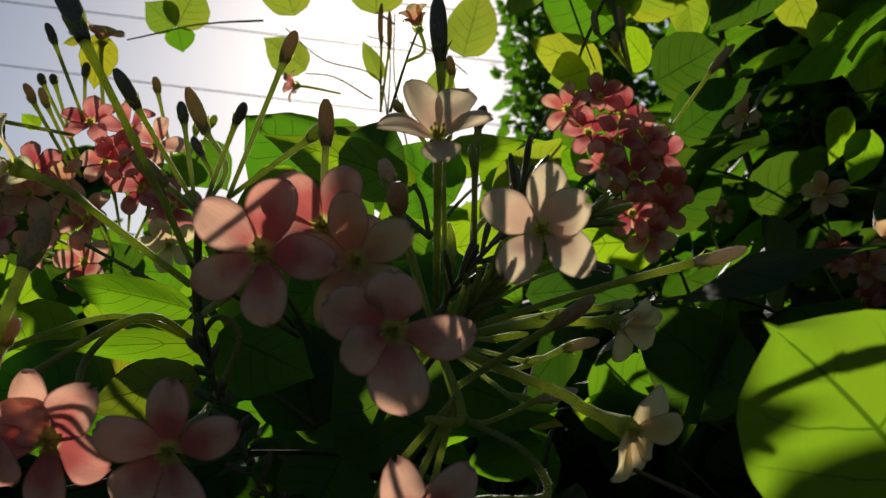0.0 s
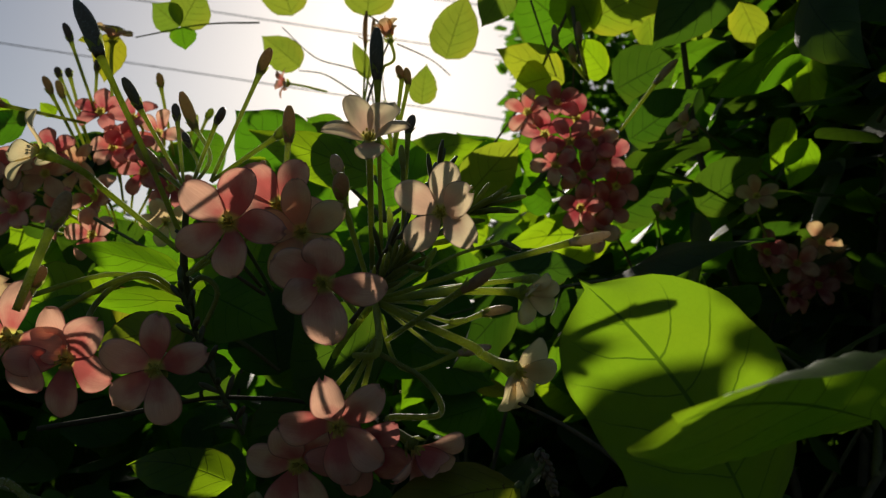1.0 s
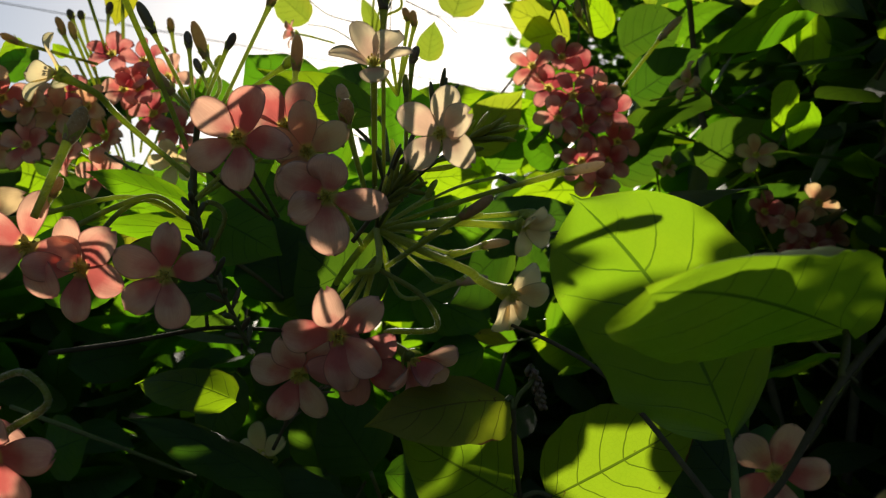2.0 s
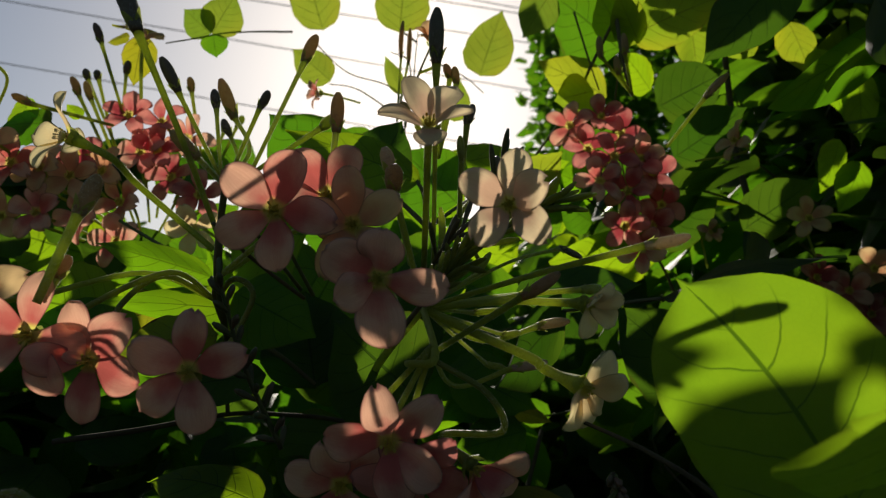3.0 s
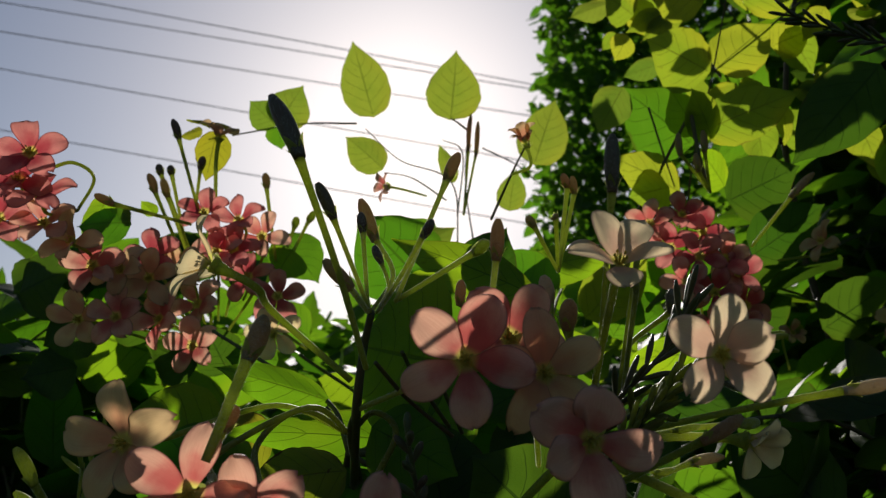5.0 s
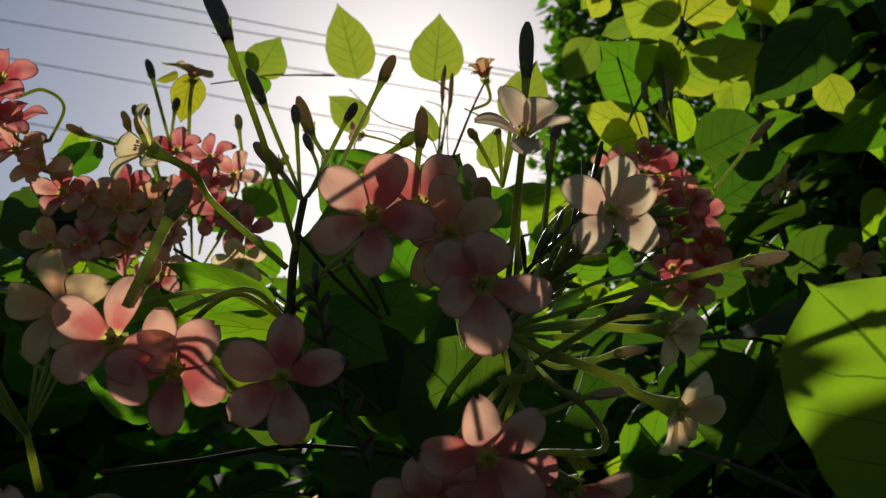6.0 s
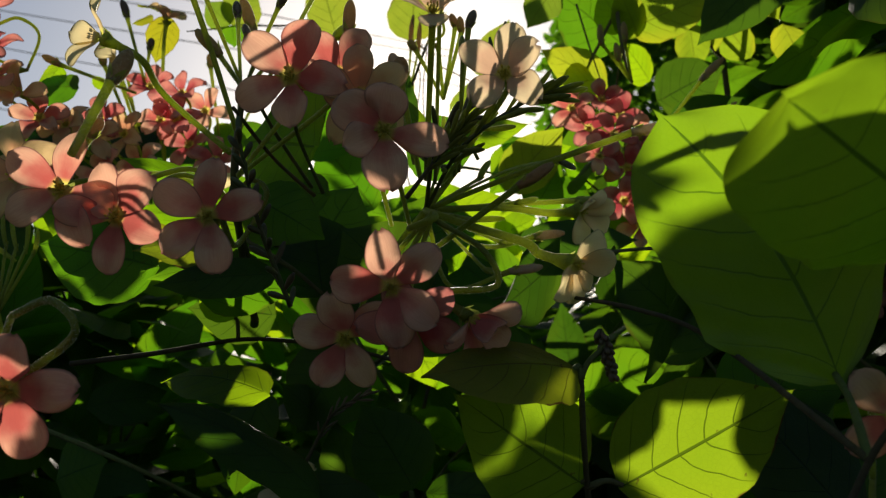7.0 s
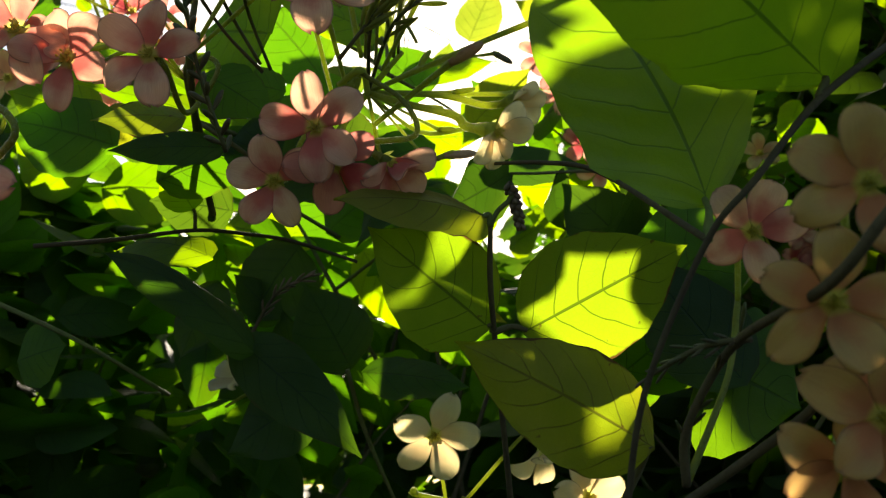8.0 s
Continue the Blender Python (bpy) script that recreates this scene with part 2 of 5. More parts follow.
def sweep(line, radii, sides=8, flat=1.0):
    """A round rod along a line; radii: a function of 0 to 1 along it."""
    bm = bmesh.new()
    rings, n = [], len(line)
    side = None
    for i, p in enumerate(line):
        d = (line[min(i + 1, n - 1)] - line[max(i - 1, 0)]).normalized()
        if side is None:
            side = d.orthogonal().normalized()
        side = (side - d * side.dot(d)).normalized()
        up = d.cross(side)
        r = radii(i / (n - 1))
        rings.append([bm.verts.new(p + side * (r * math.cos(a)) + up * (r * flat * math.sin(a))) for a in (math.tau * k / sides for k in range(sides))])
    for a, b in zip(rings, rings[1:]):
        for k in range(sides):
            bm.faces.new((a[k], a[(k + 1) % sides], b[(k + 1) % sides], b[k]))
    bm.faces.new(rings[0][::-1])
    bm.faces.new(rings[-1])
    return bm


def rod(name, points, r0, r1, material, parent, label="", n=8, sides=8, bumps=0.06, shape=None):
    line = bez(points, n)
    o = line[0].copy()
    k = random.random() * 50
    fn = shape or (lambda s: (r0 + (r1 - r0) * s) * (1 + bumps * math.sin(9 * s + k)))
    return part(name, sweep([p - o for p in line], fn, sides), material, parent, label, Matrix.Translation(o))


def basis(x, z, at=(0, 0, 0)):
    x = Vector(x).normalized()
    z = Vector(z)
    z = (z - x * z.dot(x)).normalized()
    y = z.cross(x)
    return Matrix.Translation(at) @ Matrix((x, y, z)).transposed().to_4x4()


def sheet(rows, cols, point):
    """A thin sheet of rows x cols faces with a UV map; point(u, v): v from -1 to 1."""
    me = bpy.data.meshes.new("sheet")
    verts, faces, uvs = [], [], []
    for i in range(rows + 1):
        for j in range(cols + 1):
            verts.append(point(i / rows, 2 * j / cols - 1))
    for i in range(rows):
        for j in range(cols):
            a = i * (cols + 1) + j
            faces.append((a, a + cols + 1, a + cols + 2, a + 1))
    me.from_pydata(verts, [], faces)
    layer = me.uv_layers.new(name="uv")
    for lp in me.loops:
        i, j = divmod(lp.vertex_index, cols + 1)
        layer.data[lp.index].uv = (i / rows, 2 * j / cols - 1)
    me.polygons.foreach_set("use_smooth", [True] * len(me.polygons))
    return me


def petal_mesh(k):
    """One petal, 1 long: narrow claw, broad rounded blade, dished, with a rolled rim."""
    rnd = random.Random(k)
    wide, curl, cup, wav, ph = rnd.uniform(0.29, 0.36), rnd.uniform(-0.42, 0.30), rnd.uniform(-0.5, 1.0), rnd.uniform(0.02, 0.06), rnd.uniform(0, 6)
    twist = rnd.uniform(-0.45, 0.45)
    skew = rnd.uniform(-0.09, 0.09)
    top = rnd.uniform(0.56, 0.66)
    notch = rnd.uniform(-0.02, 0.04)

    def at(u, v):
        if u < top:
            w = wide * (0.20 + 0.80 * math.sin(0.5 * math.pi * u / top) ** 1.35)
        else:
            w = wide * max(0.02, 1 - ((u - top) / (1 - top)) ** 2.2) ** 0.5
        y = v * w
        rim = max(0.0, abs(v) - 0.70) / 0.30
        z = curl * u * u + 0.20 * math.sin(math.pi * u) * u + twist * y * u + cup * y * y * 2.0 + wav * math.sin(6 * u + 3 * v + ph) * u
        z += -0.06 * rim * rim * (1 + math.sin(4 * u + ph)) - 0.035 * math.exp(-(v * 6) ** 2) * u * (1 - u) - 0.07 * max(0.0, u - 0.8) ** 2 * 25 * (0.5 + 0.5 * math.sin(ph))
        return (u - notch * math.exp(-(v * 4) ** 2) * u**8, y + skew * u * u, z)

    return sheet(16, 12, at)


PETALS = [petal_mesh(k) for k in range(24)]
CALM = [p for p in PETALS if max(abs(v.co.z) for v in p.vertices) < 0.24][:12]


def bundle(strands, sides=4):
    """Several thin rods in one mesh."""
    bm = bmesh.new()
    for line, r0, r1 in strands:
        one = sweep(line, lambda s: r0 + (r1 - r0) * s, sides)
        me = bpy.data.meshes.new("strand")
        one.to_mesh(me)
        one.free()
        bm.from_mesh(me)
        bpy.data.meshes.remove(me)
    return bm


def stamen_mesh():
    rnd = random.Random(5)
    strands = []
    for k in range(10):
        a, r = math.tau * k / 10 + rnd.uniform(-0.2, 0.2), 0.16 if k % 2 else 0.10
        tip = Vector((r * math.cos(a), r * math.sin(a), 0.26 if k % 2 else 0.13))
        strands.append((bez([(0.25 * tip.x, 0.25 * tip.y, -0.05), (0.8 * tip.x, 0.8 * tip.y, 0.6 * tip.z), tip], 3), 0.013, 0.012))
        strands.append(([tip + Vector((0, 0, -0.02)), tip + Vector((0, 0, 0.015)), tip + Vector((0, 0, 0.05))], 0.038, 0.026))
    strands.append(([Vector((0, 0, -0.05)), Vector((0, 0, 0.1)), Vector((0, 0, 0.3))], 0.03, 0.02))
    bm = bundle(strands, 5)
    me = bpy.data.meshes.new("stamens")
    bm.to_mesh(me)
    bm.free()
    me.polygons.foreach_set("use_smooth", [True] * len(me.polygons))
    return me


STAMENS = stamen_mesh()


def sepal_mesh():
    def at(u, v):
        w = 0.34 * (1 - u) ** 0.6
        return (u, v * w, 0.25 * u * u + 0.3 * (v * w) ** 2)
    return sheet(4, 4, at)


SEPAL = sepal_mesh()


def flower(cluster, centre, facing, size, colour, angles, base=None, opened=11.0, via=None, tube=None, sepals=True, rt=0.0009, seed=0):
    """A five-petalled flower on its long thin tube. angles: each petal's turn in degrees from the right, or (turn, length, lift)."""
    c, z = Vector(centre), Vector(facing).normalized()
    up = Vector((0, 0, 1)) if abs(z.z) < 0.93 else Vector((0, 1, 0)) * (-1 if z.z > 0 else 1)
    y = (up - z * up.dot(z)).normalized()
    x = y.cross(z)
    rnd = random.Random(int(c.x * 1e5) * 31 + int(c.z * 1e5) * 17 + int(c.y * 1e5) + seed)
    b = Vector(base) if base is not None else c - z * 0.045 + Vector((0, 0.01, -0.02))
    pts = [b, *([Vector(q) for q in via] if via else []), c - z * 0.012 + (b - c) * 0.06, c - z * 0.001]
    mat = tube or TUBE
    line = bez(pts, 7)
    o = line[0].copy()
    t = part("flower", sweep([p - o for p in line], lambda s: rt * (0.85 + 0.25 * s + (1.1 * max(0, s - 0.86) / 0.14 if s > 0.86 else 0)), 8), mat, cluster, "", Matrix.Translation(o))
    if c.y < 0.34:
        down(t, line, lambda s: rt * (0.85 + 0.25 * s), 1500, 0.0004)
    for k, a in enumerate(angles):
        a, ln, lift = a if isinstance(a, tuple) else (a, 1.0, 0.0)
        a, lift = radians(a), radians(opened + lift + rnd.uniform(-13, 17))
        out = x * math.cos(a) + y * math.sin(a)
        d = out * math.cos(lift) + z * math.sin(lift)
        nrm = z * math.cos(lift) - out * math.sin(lift)
        s = size * ln
        m = basis(d, nrm, c + d * 0.0006) @ Matrix.Diagonal((s, size * rnd.uniform(0.94, 1.08), s, 1))
        part("petal", rnd.choice(CALM if colour == "white" or rnd.random() < 0.65 else PETALS), PETAL[colour], t, "", m)
    m = basis(x, z, c) @ Matrix.Diagonal((size * 0.72, size * 0.72, size * 0.76, 1))
    part("flower_heart", STAMENS, STAMEN, t, "", m)
    if sepals:
        for k in range(5):
            a = math.tau * (k + 0.5) / 5
            out = x * math.cos(a) + y * math.sin(a)
            d = (out * 0.55 + z * 0.35).normalized()
            part("sepal", SEPAL, mat, t, "", basis(d, z - out, c - z * 0.0035 + out * 0.001) @ Matrix.Diagonal((0.0045, 0.0045, 0.0045, 1)))
    return t


def down(parent, line, radius, count, long=0.0006):
    """Short pale hairs on a stalk or bud."""
    n, verts, faces = len(line) - 1, [], []
    o = line[0].copy()
    for k in range(count):
        s = random.random()
        i = min(n - 1, int(s * n))
        p = line[i].lerp(line[i + 1], s * n - i) - o
        d = (line[i + 1] - line[i]).normalized()
        q = Matrix.Rotation(random.uniform(0, math.tau), 3, d) @ d.orthogonal().normalized()
        r, h = radius(s) * 0.97, random.uniform(0.4, 1.0) * long
        w = d.cross(q) * 0.00006
        tip = q * (r + h) + d * h * random.uniform(-0.2, 0.7)
        verts += [p + q * r - w, p + q * r + w, p + tip]
        faces.append((3 * k, 3 * k + 1, 3 * k + 2))
    me = bpy.data.meshes.new("down")
    me.from_pydata(verts, [], faces)
    part("down", me, DOWN, parent, "", Matrix.Translation(o))


def bud(cluster, base, neck, tip, rt=0.0010, rh=0.0025, head=None, tube=None, via=None):
    """A closed bud: a downy tube that widens to the calyx, and a pointed head."""
    pts = [base, *(via or []), neck]
    line = bez(pts, 8)
    o = line[0].copy()
    near = Vector(neck).y < 0.34
    rt, rh = (rt * 0.72, rh * 0.86) if near else (rt * 0.9, rh * 0.9)
    tube_r = lambda s: rt * (0.85 + 0.2 * s) + (rh * 0.62 - rt) * max(0, (s - 0.84) / 0.16) ** 2
    t = part("bud", sweep([p - o for p in line], lambda s: rt * (0.85 + 0.2 * s) + (rh * 0.62 - rt) * max(0, (s - 0.84) / 0.16) ** 2, 8), tube or TUBE, cluster, "", Matrix.Translation(o))
    a, b = Vector(neck), Vector(tip)
    d = (b - a)
    bend = d.orthogonal().normalized() * d.length * random.uniform(-0.06, 0.06)
    ln = [a + d * (-0.12 + 1.12 * i / 12) + bend * math.sin(math.pi * i / 12) for i in range(13)]
    o2 = ln[0].copy()
    prof = lambda s: rh * (0.62 + 0.38 * math.sin(math.pi * s) if s < 0.5 else max(0.12, 1 - ((s - 0.5) / 0.5) ** 2.6) ** 0.5)
    part("bud_head", sweep([p - o2 for p in ln], prof, 10, 0.85), head or BUD, t, "", Matrix.Translation(o2))
    if near:
        down(t, line, tube_r, 2000, 0.00045)
        down(t, ln, prof, 1100, 0.00022)
    for k in range(4):
        x = d.normalized()
        sd = Matrix.Rotation(math.tau * k / 4 + 0.4, 3, x) @ x.orthogonal().normalized()
        part("sepal", SEPAL, tube or TUBE, t, "", basis((x + sd * 0.35).normalized(), sd, a + sd * rh * 0.55) @ Matrix.Diagonal((rh * 1.5, rh * 1.5, rh * 1.5, 1)))
    return t


def leaf_mesh(length, width, bend, fold, wave, roll, seed, rows=18, cols=12, blunt=False, twist=0.0, lip=0.0, tail=False, bow=0.0):
    rnd = random.Random(seed)
    ph, skew = rnd.uniform(0, 6), rnd.uniform(-0.05, 0.05)
    peak = rnd.uniform(0.66, 0.78)

    def at(u, v):
        s = math.sin(math.pi * u**peak) if 0 < u < 1 else 0.0
        w = 0.5 * width * s ** (0.70 + 0.55 * u**3)
        if blunt:
            q = min(1.0, u / 0.94) if tail else u
            w = 0.5 * width * min(1.0, q / 0.32) ** 0.6 * (1 - max(0.0, (q - 0.32) / 0.68) ** 4.0) ** 0.5
            w = max(w, 0.5 * width * 0.07 * min(1.0, (1 - u) / 0.06)) if tail and u > 0.5 else w
        w += 0.5 * width * 0.02 * math.sin(31 * u + ph) * s
        y = v * w
        a = abs(v)
        z = bend * length * 4 * u * (1 - u) - fold * a * w + wave * width * math.sin(9 * u + 2.2 * v + ph) * a * a + roll * w * max(0, a - 0.55) ** 2 * 4
        z += 0.010 * width * math.sin(math.tau * (6.6 * u - 1.7 * a**1.25)) * min(1, 3 * a) * s
        z += twist * y * u * u + lip * w * max(0.0, v - 0.62) ** 2 * 6.9
        return (u * length, y + skew * length * u * u + bow * length * 4 * u * (1 - u), z)

    return sheet(rows, cols, at)


def leaf(branch, base, tip, facing, width, kind="green", bend=0.05, fold=0.15, wave=0.03, roll=0.0, stalk=None, rows=18, cols=12, label="", blunt=False, twist=0.0, lip=0.0, tail=False, bow=0.0):
    """One leaf from its base to its tip, with its stalk."""
    b, t = Vector(base), Vector(tip)
    seed = hash((round(b.x, 4), round(t.z, 4), round(width, 4))) & 65535
    me = leaf_mesh((t - b).length, width, bend, fold, wave, roll, seed, rows, cols, blunt, twist, lip, tail, bow)
    ob = part("leaf", me, LEAF[kind], branch, label, basis(t - b, facing, b))
    if stalk is not None:
        rod("leaf_stalk", [stalk, Vector(stalk).lerp(b, 0.6) + Vector((0, 0, 0.002)), b + (t - b) * 0.03], 0.0011, 0.0008, TWIG, ob, n=4, sides=6)
    return ob


def raceme(cluster, base, tip, count, size, material=None, via=None, start=0.25, tube=None, fat=0.055, spread=0.5):
    """A flower spike in small bud: a rachis set with many small clubs."""
    line = bez([base, *(via or []), tip], 10)
    rod("rachis", [base, *(via or []), tip], 0.0008, 0.0005, tube or TUBE_DARK, cluster)
    for k in range(count):
        s = start + (1 - start) * k / max(1, count - 1)
        i = min(len(line) - 2, int(s * (len(line) - 1)))
        p = line[i].lerp(line[i + 1], s * (len(line) - 1) - i)
        d = (line[i + 1] - line[i]).normalized()
        a = k * 2.4 + 0.3
        sd = Matrix.Rotation(a, 3, d) @ d.orthogonal().normalized()
        q = p + (d * 0.85 + sd * spread * (1.1 - 0.5 * s)) * size * random.uniform(0.7, 1.1)
        ln = [p.lerp(q, j / 6) for j in range(7)]
        r = size * fat
        o = p.copy()
        part("bud", sweep([v - o for v in ln], lambda w: r * (0.35 + 0.9 * math.sin(math.pi * min(1, 0.06 + 0.9 * w**1.6)) ** 0.8), 6), material or TUBE_DARK, cluster, "", Matrix.Translation(o))


# ---- ground ----
def ground():
    me = bpy.data.meshes.new("ground")
    n, verts, faces = 40, [], []
    rad = [0.0] + [0.4 * 1.28**k for k in range(38)]
    for i, r in enumerate(rad):
        for k in range(n):
            a = math.tau * k / n
            verts.append((r * math.cos(a), r * math.sin(a), 0.03 * noise.noise((r * math.cos(a) * 1.5, r * math.sin(a) * 1.5, 0)) if r < 60 else 0))
    for i in range(len(rad) - 1):
        for k in range(n):
            faces.append((i * n + k, i * n + (k + 1) % n, (i + 1) * n + (k + 1) % n, (i + 1) * n + k))
    me.from_pydata(verts, [], faces)
    m, nn, l = nodes_of("earth")
    geo = nn.new("ShaderNodeTexCoord")
    a = noise_at(nn, l, geo.outputs["Object"], 3.0, 5.0)
    b = noise_at(nn, l, geo.outputs["Object"], 60.0, 5.0)
    c = mix_col(nn, l, ramp(nn, l, a, 0.35, 0.65), (0.10, 0.072, 0.045), (0.045, 0.055, 0.022))
    c = mix_col(nn, l, ramp(nn, l, b, 0.4, 0.7, 0.0, 0.6), c, (0.03, 0.022, 0.014))
    p = nn.new("ShaderNodeBsdfPrincipled")
    p.inputs["Roughness"].default_value = 0.95
    l.new(c, p.inputs["Base Color"])
    l.new(bump_node(nn, l, b, 0.8, 0.02), p.inputs["Normal"])
    o = nn.new("ShaderNodeOutputMaterial")
    l.new(p.outputs[0], o.inputs["Surface"])
    me.materials.append(m)
    tagged(new("ground", me), "dark garden soil with dry leaf litter", "ground", kind="structure")


ground()
FIVE = (90, 162, 234, 306, 18)


def turned(a):
    return [v + a for v in FIVE]


# ---- the cluster in front: buds, pink and pale flowers ----
main = thing("flower_cluster", (-0.0070, 0.3295, 1.0924), "creeper flower cluster with pink open flowers and brown upright buds", "flower cluster", "flower clusters")
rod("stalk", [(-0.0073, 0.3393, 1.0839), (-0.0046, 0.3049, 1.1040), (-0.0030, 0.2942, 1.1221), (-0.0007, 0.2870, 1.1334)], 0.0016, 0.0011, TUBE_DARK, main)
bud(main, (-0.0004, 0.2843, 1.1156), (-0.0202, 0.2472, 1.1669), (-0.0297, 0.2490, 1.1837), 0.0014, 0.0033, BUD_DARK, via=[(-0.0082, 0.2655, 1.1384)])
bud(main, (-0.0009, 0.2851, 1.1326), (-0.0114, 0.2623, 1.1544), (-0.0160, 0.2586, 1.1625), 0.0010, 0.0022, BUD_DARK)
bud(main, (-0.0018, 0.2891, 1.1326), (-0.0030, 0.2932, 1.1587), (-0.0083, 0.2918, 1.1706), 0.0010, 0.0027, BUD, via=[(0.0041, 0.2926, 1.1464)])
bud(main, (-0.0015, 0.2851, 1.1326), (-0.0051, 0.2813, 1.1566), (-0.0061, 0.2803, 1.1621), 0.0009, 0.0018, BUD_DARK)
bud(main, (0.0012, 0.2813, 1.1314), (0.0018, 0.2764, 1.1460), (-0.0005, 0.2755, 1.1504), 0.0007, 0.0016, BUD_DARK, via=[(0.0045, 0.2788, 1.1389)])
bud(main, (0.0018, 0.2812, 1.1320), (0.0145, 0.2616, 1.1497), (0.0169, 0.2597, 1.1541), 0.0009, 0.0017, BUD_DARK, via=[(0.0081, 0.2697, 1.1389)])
bud(main, (0.0058, 0.2903, 1.1375), (0.0185, 0.2963, 1.1810), (0.0218, 0.2956, 1.1900), 0.0011, 0.0025, BUD)
bud(main, (0.0346, 0.2770, 1.1350), (0.0353, 0.2742, 1.1489), (0.0352, 0.2721, 1.1598), 0.0013, 0.0026, BUD)
bud(main, (0.0053, 0.2923, 1.1380), (0.0289, 0.2855, 1.1533), (0.0330, 0.2830, 1.1563), 0.0012, 0.0024, TUBE)
bud(main, (-0.0015, 0.2851, 1.1326), (-0.0058, 0.2700, 1.1364), (-0.0133, 0.2676, 1.1429), 0.0011, 0.0027, BUD)
bud(main, (-0.0291, 0.2360, 1.0844), (-0.0232, 0.2386, 1.1093), (-0.0213, 0.2417, 1.1202), 0.0019, 0.0031, BUD)
bud(main, (-0.0297, 0.2408, 1.0857), (-0.0269, 0.2407, 1.0923), (-0.0247, 0.2407, 1.0978), 0.0012, 0.0022, BUD)
flower(main, (-0.0476, 0.2738, 1.1415), (-0.931, -0.185, 0.316), 0.0135, "cream", [(95, 1.05, 8), (172, 1.05, 4), (250, 1, -12), (320, .8, 0)], (-0.0070, 0.3028, 1.1145), 14, via=[(-0.0330, 0.2987, 1.1336)], rt=0.0012)
flower(main, (0.0286, 0.2350, 1.1114), (-0.046, -0.990, -0.133), 0.0158, "pink", [140, 214, 283, 355, 68], (-0.0046, 0.3046, 1.1057))
flower(main, (0.0391, 0.2503, 1.1203), (0.110, -0.994, 0.005), 0.0150, "pink", turned(-30), (-0.0046, 0.3046, 1.1057))
flower(main, (0.0476, 0.2435, 1.1110), (0.112, -0.989, -0.092), 0.0145, "pale", turned(15), (0.0525, 0.3078, 1.0932))
flower(main, (0.0570, 0.2291, 1.0945), (0.034, -0.957, -0.288), 0.0165, "pink", [(82, 0.72, 0), (150, 0.88, 0), (205, 0.7, 25), 277, 350], (0.0590, 0.3079, 1.0933))
# Flower tubes in shade, drawn with the darkened tube colour
for a, b, c in (((0.0257, 0.2997, 1.0994), (0.0127, 0.2862, 1.1075), (0.0045, 0.2629, 1.1140)), ((0.0245, 0.2989, 1.1021), (0.0141, 0.2843, 1.1140), (0.0114, 0.2624, 1.1172)), ((0.0285, 0.2996, 1.1006), (0.0218, 0.2851, 1.1128), (0.0221, 0.2632, 1.1164))):
    rod("stalk", [a, b, c], 0.0007, 0.0006, TUBE_DARK, main)
# the cluster's second head, seen a little behind
tall = thing("flower_cluster", (0.0672, 0.3067, 1.0998), "flower cluster with white open flowers on long pale green tubes", "flower cluster", "flower clusters")
HUB = (0.0639, 0.3087, 1.0999)
rod("stalk", [(0.0396, 0.3428, 1.0698), (0.0517, 0.3215, 1.0856), HUB, (0.0753, 0.3037, 1.1159)], 0.0017, 0.0010, TUBE, tall)
flower(tall, (0.0656, 0.2450, 1.1402), (0.023, -0.80, 0.60), 0.0140, "white", [(128, 1, 26), (62, 1, 26), (-2, .95, 10), (188, 1, 4), (275, .6, 6)], (0.0645, 0.2905, 1.1045), 12, rt=0.0010, tube=TUBE_MID)
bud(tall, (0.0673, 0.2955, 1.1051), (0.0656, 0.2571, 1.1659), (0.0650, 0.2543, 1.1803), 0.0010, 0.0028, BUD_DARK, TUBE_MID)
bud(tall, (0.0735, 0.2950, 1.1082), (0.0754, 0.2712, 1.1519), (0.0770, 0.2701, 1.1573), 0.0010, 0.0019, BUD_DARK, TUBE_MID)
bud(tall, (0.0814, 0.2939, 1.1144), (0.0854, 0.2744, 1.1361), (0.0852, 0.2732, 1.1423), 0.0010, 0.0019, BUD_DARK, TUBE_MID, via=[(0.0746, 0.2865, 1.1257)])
bud(tall, (0.0751, 0.2947, 1.1098), (0.0744, 0.2685, 1.1396), (0.0737, 0.2672, 1.1460), 0.0010, 0.0014, TUBE_MID, TUBE_MID)
bud(tall, (0.0627, 0.2905, 1.1045), (0.0554, 0.2654, 1.1277), (0.0552, 0.2621, 1.1345), 0.0013, 0.0033, BUD)
bud(tall, (0.0597, 0.2942, 1.1112), (0.0517, 0.2835, 1.1391), (0.0495, 0.2821, 1.1464), 0.0011, 0.0028, BUD_PALE)
bud(tall, (0.0510, 0.2960, 1.1276), (0.0255, 0.2836, 1.1367), (0.0255, 0.2823, 1.1435), 0.0010, 0.0020, BUD)
flower(tall, (0.0880, 0.2365, 1.1168), (-0.086, -0.994, -0.074), 0.0140, "white", [(80, 1, 18), (22, 1, 32), (320, 1, 14), (238, 1, 4), (152, 1, 8)], (0.0688, 0.3050, 1.1087), 12)
bud(tall, HUB, (0.1297, 0.2658, 1.1157), (0.1411, 0.2653, 1.1188), 0.0014, 0.0023, BUD_PALE, via=[(0.1005, 0.2849, 1.1094)])
bud(tall, (0.0689, 0.3045, 1.0852), (0.0962, 0.2812, 1.1018), (0.1058, 0.2790, 1.1087), 0.0015, 0.0026, BUD)
bud(tall, HUB, (0.1042, 0.3278, 1.0989), (0.1151, 0.3295, 1.1016), 0.0012, 0.0023, BUD_PALE, via=[(0.0843, 0.3208, 1.0917)])
